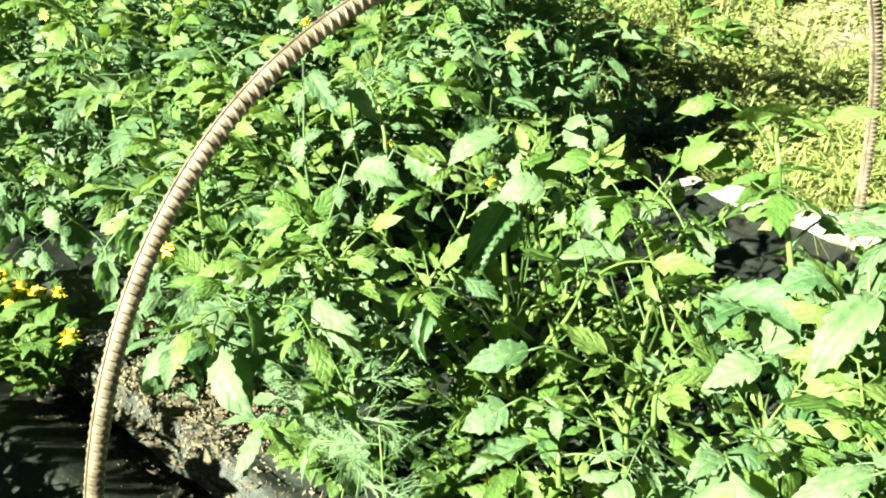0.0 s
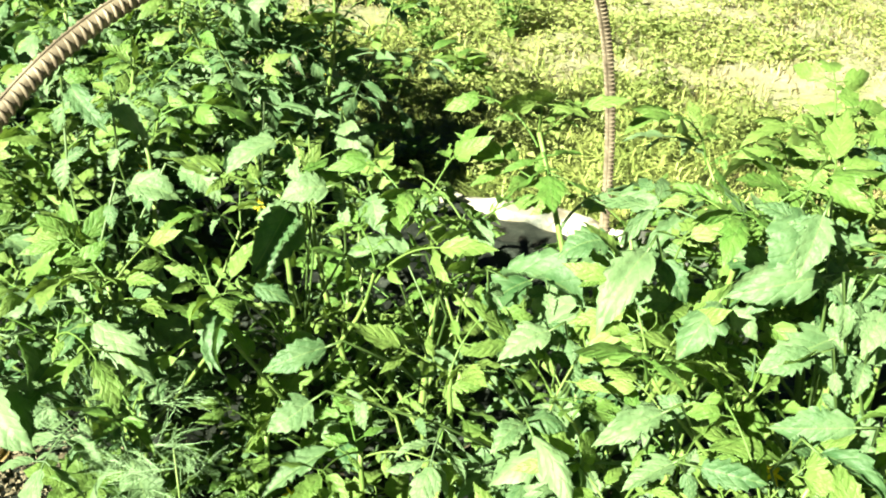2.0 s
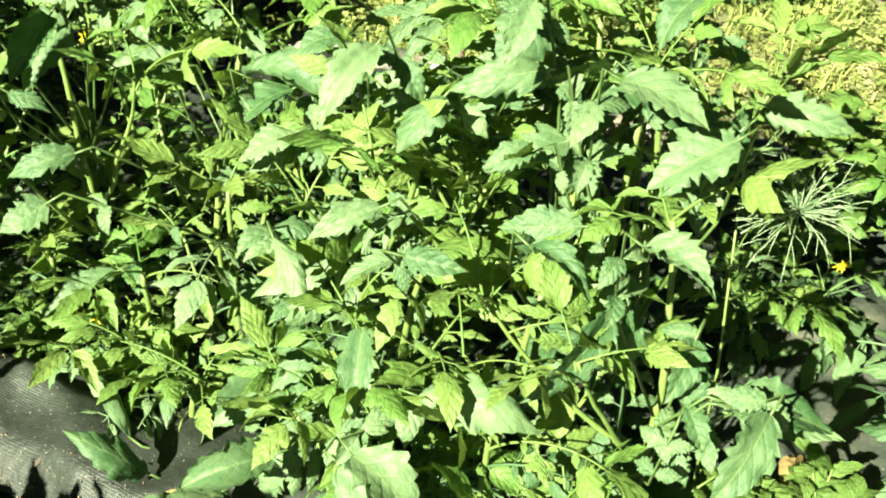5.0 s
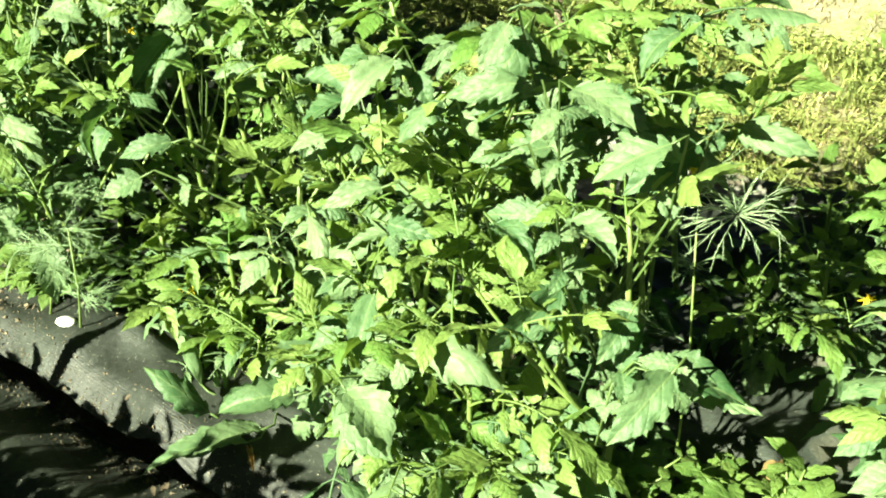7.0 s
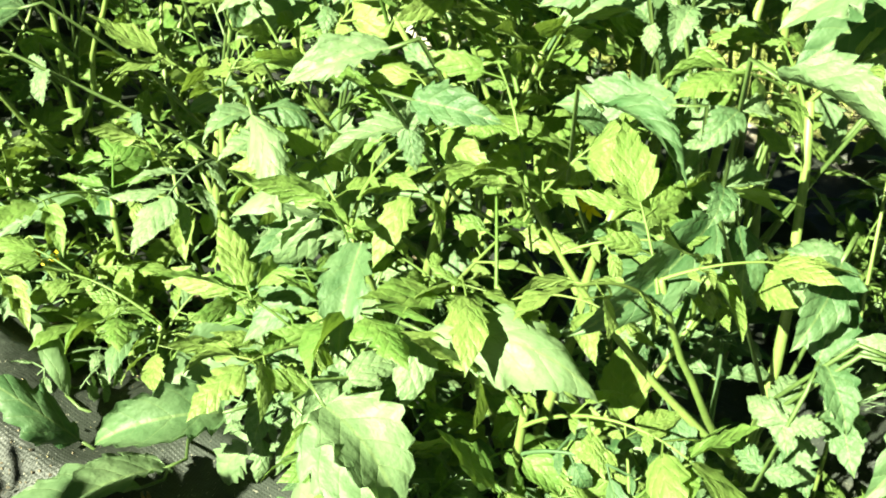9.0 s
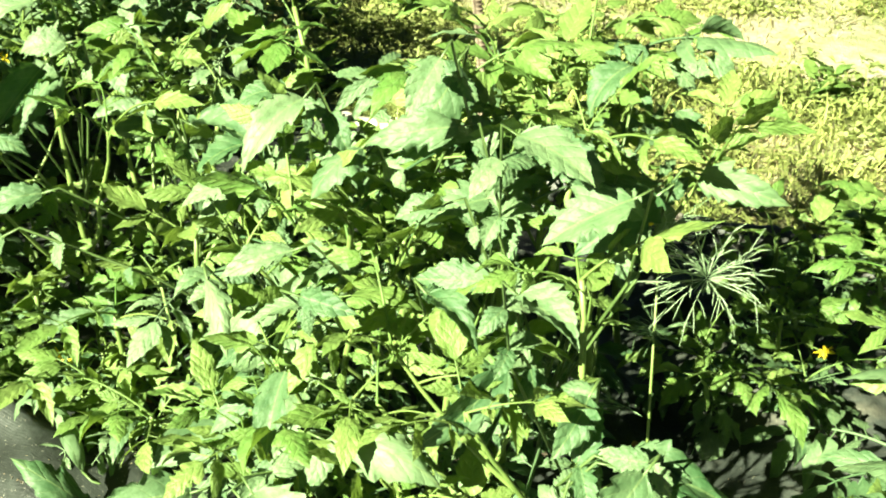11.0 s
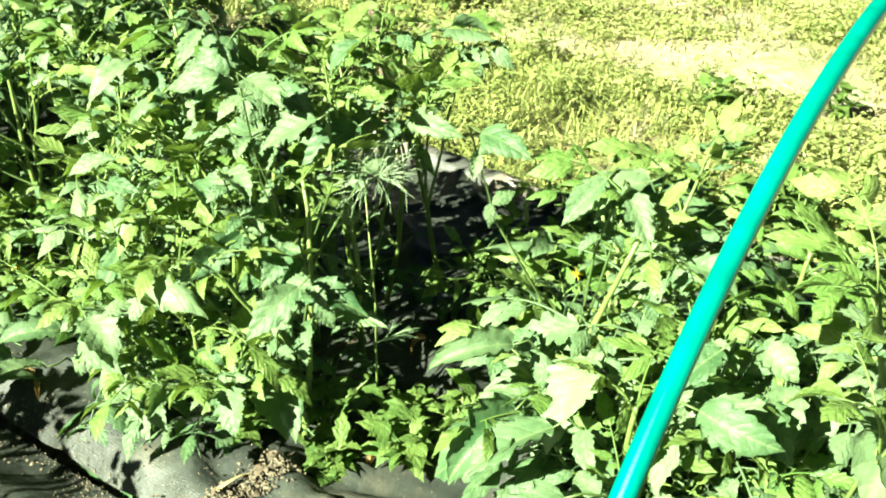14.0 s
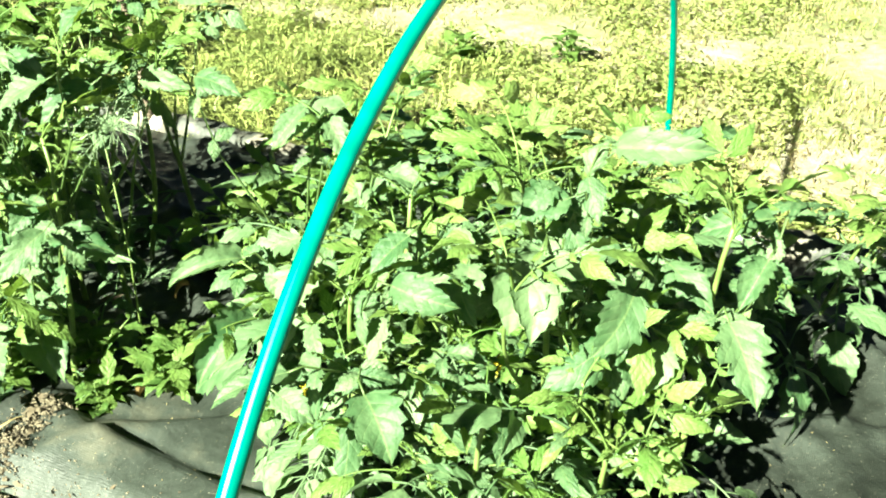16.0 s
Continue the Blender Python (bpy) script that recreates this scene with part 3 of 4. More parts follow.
SPREAD_K = (
    ((0.893, 0.168, 0.396), (0.862, 0.122, 0.343), 0.057),
    ((0.963, 0.167, 0.294), (0.900, 0.149, 0.255), 0.041),
    ((0.979, 0.153, 0.361), (0.938, 0.122, 0.315), 0.052),
    ((0.895, 0.161, 0.396), (0.878, 0.109, 0.340), 0.053),
    ((0.968, 0.230, 0.470), (1.050, 0.199, 0.477), 0.034),
    ((0.983, 0.228, 0.126), (1.047, 0.181, 0.113), 0.041),
    ((0.927, 0.220, 0.424), (0.875, 0.220, 0.404), 0.032),
    ((0.977, 0.205, 0.376), (0.931, 0.206, 0.358), 0.031),
    ((0.948, 0.279, 0.361), (0.896, 0.266, 0.329), 0.033),
    ((0.916, 0.232, 0.432), (0.888, 0.219, 0.407), 0.030),
    ((0.796, 0.168, 0.246), (0.812, 0.130, 0.219), 0.029),
    ((0.810, 0.167, 0.289), (0.845, 0.151, 0.285), 0.019),
)
SPREAD_L = (
    ((1.074, 0.158, 0.322), (1.085, 0.095, 0.272), 0.049),
    ((1.026, 0.183, 0.285), (1.000, 0.152, 0.248), 0.037),
    ((1.116, 0.326, 0.072), (1.180, 0.291, 0.072), 0.035),
    ((1.042, 0.259, 0.331), (1.076, 0.210, 0.302), 0.034),
    ((1.114, 0.186, 0.372), (1.084, 0.162, 0.334), 0.029),
    ((1.142, 0.257, 0.380), (1.079, 0.270, 0.358), 0.034),
    ((1.071, 0.330, 0.118), (1.034, 0.305, 0.083), 0.046),
)
SPREAD_M = (
    ((-0.361, 0.765, 0.304), (-0.301, 0.726, 0.265), 0.034),
    ((-0.449, 0.719, 0.262), (-0.400, 0.678, 0.224), 0.037),
    ((-0.399, 0.784, 0.315), (-0.465, 0.771, 0.312), 0.024),
    ((-0.343, 0.870, 0.399), (-0.295, 0.860, 0.387), 0.035),
    ((-0.299, 0.890, 0.406), (-0.254, 0.875, 0.390), 0.023),
    ((-0.482, 0.888, 0.328), (-0.440, 0.865, 0.300), 0.031),
    ((-0.522, 0.913, 0.177), (-0.583, 0.889, 0.168), 0.028),
    ((-0.435, 0.723, 0.251), (-0.407, 0.684, 0.217), 0.029),
    ((-0.533, 0.847, 0.164), (-0.576, 0.817, 0.148), 0.024),
    ((-0.400, 0.906, 0.485), (-0.362, 0.879, 0.451), 0.021),
)
SPREAD_N = (
    ((-0.139, 0.996, 0.420), (-0.118, 0.958, 0.381), 0.026),
)
SPREAD_O = (
    ((-0.570, 0.998, 0.463), (-0.618, 0.979, 0.454), 0.023),
    ((-0.370, 0.955, 0.454), (-0.338, 0.931, 0.425), 0.024),
)

FACING = Vector((-0.15, -0.62, 0.77)).normalized()
CROWN = [(Vector(base) + Vector(tip)) / 2 for group in (SPREAD_A, SPREAD_B, SPREAD_C, SPREAD_D, SPREAD_E, SPREAD_F, SPREAD_G, SPREAD_H, SPREAD_I, SPREAD_J, SPREAD_K, SPREAD_L, SPREAD_M, SPREAD_N, SPREAD_O) for base, tip, _ in group]


def outside_crown(p):
    """Whether a leaf would lie over one of the outermost leaves of the plants."""
    for c in CROWN:
        d = p - c
        along = d.dot(FACING)
        if -0.01 < along < 0.4 and (d - FACING * along).length < 0.042:
            return True
    return False


# hollows between the plants, where few leaves reach: u, v and height from and to
HOLLOWS = ((0.27, 0.50, 0.38, 0.76, 0.34), (-0.62, -0.13, 0.3, 0.66, 0.4), (-0.45, -0.18, 0.23, 0.31, 0.36), (-0.45, -0.12, 0.45, 0.95, 0.45), (0.36, 0.47, 0.16, 0.33, 0.44),
           (-0.26, -0.10, 0.13, 0.36, 0.37), (-0.40, -0.26, 0.06, 0.23, 0.31), (0.32, 0.52, 0.33, 0.5, 0.28), (0.48, 0.58, 0.15, 0.28, 0.22), (0.125, 0.225, 0.10, 0.36, 0.36),
           (-0.30, -0.08, 0.28, 0.50, 0.42), (0.10, 0.44, 0.42, 0.80, 0.33))


def in_hollow(p):
    d = p - O
    u, v = d.dot(U), d.dot(V)
    return p.z > 0.12 and any(a < u < b and c < v < e and p.z < h for a, b, c, e, h in HOLLOWS)


def tomato_plant(at, height, seed, leaves, label, lean=(0.0, 0.0), spread=1.0, flowers=1, group="tomato plants in the bed", away=False):
    """A stem with leaves all the way up, a side shoot or two and a young tip."""
    rng = random.Random(seed)
    thing = empty("tomato_plant", Matrix.Translation(at), label, "plant", group)
    axes = []
    n = 10

    def axis(start, dirn, length, r0, r1):
        p, d, pts = Vector(start), Vector(dirn).normalized(), []
        for i in range(n + 1):
            pts.append(tuple(p))
            d = (d + Vector((rng.uniform(-0.12, 0.12), rng.uniform(-0.12, 0.12), 0.07))).normalized()
            p = p + d * length / n
        b = Build()
        b.add(*tube(pts, np.linspace(r0, r1, n + 1), 8))
        part("stem", b.mesh("stem", STEM), thing)
        axes.append((pts, length))

    axis((0, 0, -0.02), (lean[0], lean[1], 1.0), height + 0.02, 0.0048, 0.0024)
    for k in range(2):
        a = rng.random() * 6.28
        q = axes[0][0][rng.randint(2, 4)]
        axis(q, (math.cos(a) * 0.9, math.sin(a) * 0.9, 0.8), height * rng.uniform(0.5, 0.75), 0.0028, 0.0015)
    total = sum(x for _, x in axes)
    for pts, length in axes:
        turn = rng.random() * 6.28
        count = max(4, round(leaves * length / total))
        main = pts is axes[0][0]
        for k in range(count):
            t = (0.12 if main else 0.3) + (0.88 if main else 0.7) * (k + 0.5) / count
            turn += 2.4 + rng.uniform(-0.5, 0.5)
            i = t * n
            q = Vector(pts[int(i)]).lerp(Vector(pts[min(n, int(i) + 1)]), i % 1)
            size = (0.72 + 0.45 * math.sin(math.pi * min(1, t * 0.9))) * spread * rng.uniform(0.75, 1.15) * (1.0 if main else 0.85)
            rise = -0.2 + 0.85 * t + rng.uniform(-0.4, 0.4)
            if away and t > 0.35 and math.sin(turn) < -0.25:
                turn += math.pi * 0.8
            m = Matrix.Translation(q) @ Matrix.Rotation(turn, 4, "Z") @ Matrix.Rotation(-rise, 4, "Y") @ Matrix.Rotation(rng.uniform(-0.6, 0.6), 4, "X") @ Matrix.Scale(size, 4)
            fresh = t > 0.78 and rng.random() < 0.6
            if any(in_hollow(Vector(at) + m @ Vector(q)) or outside_crown(Vector(at) + m @ Vector(q)) for q in ((0.07, 0, 0.01), (0.12, 0, 0), (0.18, 0, -0.03))):
                continue
            part("leaf", rng.choice(YOUNG if fresh else LEAVES), thing, m @ Matrix.Scale(1.5 if fresh else 1.0, 4))
        for k in range(3):
            m = Matrix.Translation(Vector(pts[-1]) + Vector((0, 0, -0.008 * k))) @ Matrix.Rotation(k * 2.1 + turn, 4, "Z") @ Matrix.Rotation(-rng.uniform(0.4, 1.2), 4, "Y") @ Matrix.Scale(rng.uniform(0.8, 1.2), 4)
            part("leaf", rng.choice(YOUNG), thing, m)
    for k in range(flowers):
        a = rng.random() * 6.28
        q = Vector(axes[0][0][rng.randint(5, 8)])
        tip = q + Vector((math.cos(a) * 0.05, math.sin(a) * 0.05, 0.015))
        bb = Build()
        bb.add(*tube([q, (q + tip) / 2 + Vector((0, 0, 0.012)), tip], [0.0013, 0.001, 0.0008], 5))
        stalk = part("flower_stalk", bb.mesh("flower_stalk", STEM), thing)
        for j in range(2):
            m = Matrix.Translation(tip + Vector((rng.uniform(-0.01, 0.01), rng.uniform(-0.01, 0.01), -0.004))) @ Matrix.Rotation(rng.uniform(0.5, 2.0), 4, "X") @ Matrix.Rotation(rng.random() * 6, 4, "Z")
            part("flower", FLOWER, stalk, m, "small yellow tomato flower")
    return thing


rng = random.Random(11)
def blade_mesh(seed):
    """One leaf blade of unit length, base to tip along x, unit width across y."""
    r = random.Random(seed)
    v, f, uv = leaflet(1.0, 0.62, r.uniform(0.5, 1.7), r.uniform(0.0, 0.85), r.uniform(0.0, 0.5), 4 + seed % 3, r, 26)
    end = Vector(v[-5])
    turn = np.array(Vector((1, 0, 0)).rotation_difference(end).to_matrix())
    v = (v @ turn) / end.length
    v[:, 1] /= np.ptp(v[:, 1])
    b = Build()
    b.add(v, f, uv)
    return b.mesh("leaf", LEAF)


BLADES = [blade_mesh(k) for k in range(18)]


def outer_leaves(thing, spread, height, seed, facing=FACING, small=2):
    """Large blades at the outside of a plant, each on a stalk from its stem."""
    r = random.Random(seed)
    foot = thing.matrix_basis.translation
    for base, tip, width in spread:
        base, tip = Vector(base) - foot, Vector(tip) - foot
        d = tip - base
        up = (facing + Vector((r.uniform(-0.55, 0.55), r.uniform(-0.5, 0.5), r.uniform(-0.4, 0.4)))).normalized()
        x = d.normalized()
        y = up.cross(x).normalized()
        z = x.cross(y)
        L = d.length * 1.08
        m = Matrix.Translation(base) @ Matrix((x, y, z)).transposed().to_4x4() @ Matrix.Diagonal((L, width * 1.15, L, 1))
        leaf = part("leaf", r.choice(BLADES), thing, m)
        root = Vector((0, 0, max(0.03, min(height * 0.8, base.z * 0.5))))
        mid = base - x * 0.03 + (root - base) * 0.4 + Vector((0, 0, -0.012))
        b = Build()
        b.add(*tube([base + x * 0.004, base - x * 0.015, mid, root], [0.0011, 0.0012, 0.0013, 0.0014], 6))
        part("leaf_stalk", b.mesh("leaf_stalk", SHADED_STALK), thing)
        for k in range(small):
            q = (base - x * 0.015).lerp(mid, 0.3 + 0.5 * k)
            for sgn in (-1, 1):
                sd = (y * sgn * 0.9 + x * r.uniform(0.1, 0.6) + z * r.uniform(-0.5, 0.1)).normalized()
                s = L * r.uniform(0.35, 0.6)
                if in_hollow(foot + q + sd * s):
                    continue
                yy = up.cross(sd).normalized()
                part("leaf", r.choice(BLADES), thing, Matrix.Translation(q) @ Matrix((sd, yy, sd.cross(yy))).transposed().to_4x4() @ Matrix.Diagonal((s, s * 0.6, s, 1)))


# front row: u, v, height, outer leaves
FRONT = ((-0.30, 0.27, 0.38, SPREAD_A), (-0.16, 0.30, 0.36, SPREAD_B), (0.00, 0.24, 0.38, SPREAD_C), (0.12, 0.26, 0.43, SPREAD_D), (0.23, 0.25, 0.44, SPREAD_E), (0.30, 0.23, 0.42, SPREAD_F), (0.35, 0.17, 0.36, SPREAD_G), (0.66, 0.26, 0.41, SPREAD_H), (0.78, 0.22, 0.36, SPREAD_I), (0.88, 0.26, 0.38, SPREAD_J), (1.00, 0.22, 0.43, SPREAD_K), (1.12, 0.28, 0.40, SPREAD_L), (-0.44, 0.12, 0.32, SPREAD_M), (-0.32, 0.40, 0.29, SPREAD_N), (-0.52, 0.28, 0.38, SPREAD_O))
for k, (u, v, h, spread) in enumerate(FRONT):
    plant = tomato_plant(bed(u, v), h, 50 + k, 22 if u > -0.1 else 15, LABEL, (rng.uniform(-0.1, 0.1), rng.uniform(-0.1, 0.1)), 0.85, flowers=int(k % 4 == 1 and u > 0), away=True)
    outer_leaves(plant, spread, h, k)
for k, (u, v, h) in enumerate(((-0.69, 0.93, 0.5), (-0.84, 0.94, 0.54), (-0.98, 0.93, 0.52), (-1.13, 0.94, 0.54), (-1.3, 0.93, 0.52))):
    tomato_plant(bed(u, v), h, 40 + k, 26, "tall leafy tomato plant at the far side of the bed", (0.0, 0.0), 0.8, flowers=0)
low = tomato_plant(bed(-0.10, 0.13), 0.09, 61, 3, "low tomato shoot with dark curled leaves on the cloth", (0.3, 0.0), 0.6, flowers=0)
outer_leaves(low, (((-0.110, 0.645, 0.04), (-0.205, 0.722, 0.05), 0.036), ((-0.085, 0.600, 0.04), (-0.150, 0.600, 0.09), 0.035)), 0.09, 3, Vector((0.8, 0.1, 0.35)), 0)
outer_leaves(low, (((-0.030, 0.565, 0.035), (-0.118, 0.505, 0.03), 0.034), ((-0.01, 0.56, 0.06), (-0.06, 0.50, 0.07), 0.04)), 0.09, 5, Vector((0.7, 0.35, 0.5)), 0)
# lower plants round and behind them: u, v, height, leaves, spread
SHADED = ((-0.66, 0.64, 0.24, 9, 0.75), (-0.30, 0.42, 0.13, 14, 0.62), (-0.18, 0.40, 0.12, 12, 0.6), (-0.40, 0.36, 0.13, 14, 0.62), (-0.24, 0.54, 0.13, 12, 0.6), (-0.40, 0.52, 0.14, 12, 0.62), (-0.68, 0.36, 0.32, 14, 0.78),
        (-0.03, 0.37, 0.46, 22, 0.9), (0.11, 0.43, 0.37, 20, 0.95), (0.2, 0.36, 0.33, 8, 0.85), (-0.08, 0.24, 0.24, 12, 0.75), (-0.20, 0.20, 0.14, 10, 0.72), (-0.31, 0.18, 0.13, 9, 0.7), (1.02, 0.37, 0.36, 18, 0.85), (0.60, 0.40, 0.3, 16, 0.85), (0.60, 0.56, 0.27, 14, 0.85))
NEAR = ((0.47, 0.86, 0.18, 9, 0.7), (0.37, 0.80, 0.16, 9, 0.65), (0.42, 0.64, 0.14, 10, 0.65), (0.34, 0.56, 0.12, 8, 0.6), (0.10, 0.22, 0.28, 20, 0.8), (0.22, 0.20, 0.28, 20, 0.8), (0.92, 0.26, 0.3, 22, 0.85), (0.76, 0.24, 0.28, 20, 0.85), (1.06, 0.24, 0.28, 18, 0.85),
        (-0.02, 0.62, 0.2, 8, 0.75), (0.10, 0.12, 0.16, 12, 0.75), (0.24, 0.12, 0.18, 14, 0.75), (0.30, 0.12, 0.14, 8, 0.7))
FAR = ((0.23, 0.44, 0.43, 20, 0.9), (0.30, 0.36, 0.42, 18, 0.85), (0.2, 0.52, 0.42, 20, 0.85), (0.24, 0.62, 0.42, 18, 0.8), (-0.46, 0.16, 0.30, 14, 0.8), (-0.58, 0.20, 0.32, 16, 0.8), (0.62, 0.32, 0.22, 10, 0.8), (0.98, 0.48, 0.32, 22, 0.95), (0.80, 0.52, 0.30, 20, 0.9), (1.12, 0.62, 0.28, 16, 0.9),
        (0.92, 0.74, 0.26, 16, 0.9), (0.74, 0.72, 0.2, 10, 0.8), (0.92, 0.12, 0.2, 16, 0.85), (0.78, 0.14, 0.2, 16, 0.85), (1.06, 0.12, 0.2, 14, 0.8), (1.24, 0.80, 0.22, 10, 0.85))
for k, (u, v, h, n, sp) in enumerate(SHADED + NEAR + FAR):
    tomato_plant(bed(u, v), h, 70 + k, n, LABEL, (rng.uniform(-0.15, 0.15), rng.uniform(-0.2, 0.05)), sp, flowers=int(k % 6 == 0))
# the crowded far length of the bed
k = 100
for u in np.arange(-2.3, -0.3, 0.16):
    for v in (0.18, 0.38, 0.6, 0.82):
        k += 1
        if (v < 0.3 and u > -0.66) or (u > -0.72 and 0.3 < v < 0.72) or (u > -0.66 and v > 0.8):
            continue
        tomato_plant(bed(u + rng.uniform(-0.05, 0.05) + (0.08 if v in (0.38, 0.82) else 0), v + rng.uniform(-0.05, 0.05)), rng.uniform(0.3, 0.41) + (0.14 if v > 0.8 else 0.0), k, 34 if u > -1.5 else 20,
                     LABEL, (rng.uniform(-0.15, 0.15), rng.uniform(-0.15, 0.15)), rng.uniform(0.7, 0.85), flowers=k % 3 == 0)
# unseen next bed across the path, sunny side, added to shade the path
for u, v in ((-1.7, -0.45), (-1.45, -0.38), (-1.22, -0.46), (-1.0, -0.36), (-0.82, -0.44), (-0.62, -0.36), (-0.42, -0.42), (-0.24, -0.46), (-0.08, -0.42)):
    k += 1
    tomato_plant(bed(u, v - (0.04 if u < -0.75 else 0.13)), 0.34 if u < -1.3 else 0.2 if u < -0.9 else 0.29 if u < -0.75 else 0.3 if u < -0.3 else 0.35, k, 30, "leafy tomato plant out of view across the path, added to shade it", (0, 0), 1.0, 0, "tomato plants in the next bed")


# ---- dill ----
def dill_frond(seed, size, wide=0.75):
    """Long thin threads that fork and fan out from a stalk."""
    r = random.Random(seed)
    b = Build()

    def fork(p, d, length, level):
        q = p + d * length + Vector((0, 0, -0.1 * length * level))
        mid = (p + q) / 2 + Vector((0, 0, 0.04 * length))
        a = (0.0005, 0.0003, 0.00023)[level]
        b.add(*tube([p, mid, q], [a, a * 0.9, a * 0.75], 4, False))
        if level < 2:
            for j in range(8 if level == 0 else 5):
                at = p.lerp(q, (0.25 + 0.75 * j / 7) if level == 0 else (0.3 + 0.7 * j / 4))
                nd = (d + Vector((r.uniform(-1, 1), r.uniform(-1, 1), r.uniform(-0.8, 0.7))) * wide * (1.0 if level == 0 else 0.75)).normalized()
                fork(at, nd, length * r.uniform(0.65, 1.0) * (0.8 if level else 1.0), level + 1)

    fork(Vector((0, 0, 0)), Vector((1, 0, 0.15)).normalized(), 0.034 * size, 0)
    return b.mesh("frond", DILL)


FRONDS = [dill_frond(k, 1.0) for k in range(5)]


def dill_plant(at, height, seed, fronds, label):
    r = random.Random(seed)
    thing = empty("dill_plant", Matrix.Translation(at), label, "plant", "dill among the tomatoes")
    b = Build()
    top = Vector((r.uniform(-0.03, 0.03), r.uniform(-0.03, 0.03), height))
    b.add(*tube([(0, 0, -0.01), top * 0.5 + Vector((0.006, 0, 0)), top], [0.0017, 0.0013, 0.0008], 6))
    part("stem", b.mesh("stem", STEM), thing)
    for k in range(fronds):
        t = 0.35 + 0.65 * k / max(1, fronds - 1)
        m = Matrix.Translation(top * t) @ Matrix.Rotation(k * 2.3 + r.random(), 4, "Z") @ Matrix.Rotation(-r.uniform(-0.3, 0.7), 4, "Y") @ Matrix.Scale(r.uniform(0.8, 1.2), 4)
        part("frond", r.choice(FRONDS), thing, m)
    return thing


dill = dill_plant((0.425, 0.575, 0.0), 0.37, 1, 4, "feathery green dill with pale threads beside a tomato plant")


def dill_spray():
    """Thin pale threads that fork once or twice, thrown out on all sides from one knot."""
    r = random.Random(6)
    b = Build()
    for k in range(34):
        a = 2.399 * k
        h = 1 - 1.55 * (k + 0.5) / 34
        flat = math.sqrt(max(0.0, 1 - h * h))
        d = Vector((math.cos(a) * flat, math.sin(a) * flat * 0.8, h * 0.85)).normalized()
        L = r.uniform(0.032, 0.05)
        sag = Vector((0, 0, -0.12 * L))
        b.add(*tube([d * L * 0.08, d * L * 0.5, d * L + sag], [0.0003, 0.00028, 0.00022], 5))
        for j in range(3):
            q = d * L * (0.42 + 0.17 * j)
            e = (d + Vector((r.uniform(-0.75, 0.75), r.uniform(-0.6, 0.6), r.uniform(-0.75, 0.5)))).normalized()
            b.add(*tube([q, q + e * L * 0.22, q + e * L * r.uniform(0.35, 0.5) + sag * 0.6], [0.00026, 0.00024, 0.0002], 5))
    return b.mesh("frond", DILL_PALE)


part("frond", dill_spray(), dill, Matrix.Translation((0.006, -0.028, 0.372)), "round spray of pale straight threads")
for j in range(5):
    part("frond", FRONDS[j], dill, Matrix.Translation((0.006, -0.026, 0.374)) @ Matrix.Rotation(1.3 * j, 4, "Z") @ Matrix.Rotation(-0.5, 4, "Y") @ Matrix.Scale(0.3, 4))
dill_plant((-0.36, 0.75, 0.0), 0.2, 2, 9, "feathery green dill at the edge of the bed")
dill_plant((-0.40, 0.82, 0.0), 0.22, 3, 7, "feathery green dill at the edge of the bed")
dill_plant((-0.33, 0.80, 0.0), 0.2, 4, 5, "feathery green dill among tomato leaves")
dill_plant((-0.30, 0.72, 0.0), 0.18, 5, 6, "feathery green dill among tomato leaves")


# ---- yellow flowers at the bed's edge ----
def flower_head():
    """A small pompon: three whorls of short petals round a domed middle."""
    b = Build()
    r = random.Random(8)
    for k in range(26):
        a, ring = k * 2.4, k % 3
        v, f, uv = leaflet(0.0095 - 0.0015 * ring, 0.006, 0.5, 0.25, 0.15, 1, r, 5)
        b.add(put(v, (0, 0, 0.0012 * ring), (math.cos(a), math.sin(a), 0.25 + 0.75 * ring + r.uniform(-0.15, 0.15)), (0, 0, 1)), f, uv)
    b.add(*tube([(0, 0, -0.003), (0, 0, 0.002), (0, 0, 0.005), (0, 0, 0.006)], [0.0022, 0.0032, 0.0024, 0.0006], 8))
    return b.mesh("flower_head", PETAL)


HEAD = flower_head()


def small_leaf(name, seed, mat, L=0.035, W=0.016, teeth=4):
    r = random.Random(seed)
    b = Build()
    v, f, uv = leaflet(L, W, 0.7, 0.25, 0.2, teeth, r, 9)
    b.add(v, f, uv)
    return b.mesh(name, mat)


WEED_LEAVES = [small_leaf("leaf", k, LEAF_HERB, 0.03 + 0.006 * k, 0.014 + 0.004 * k, 3 + k % 2) for k in range(5)]


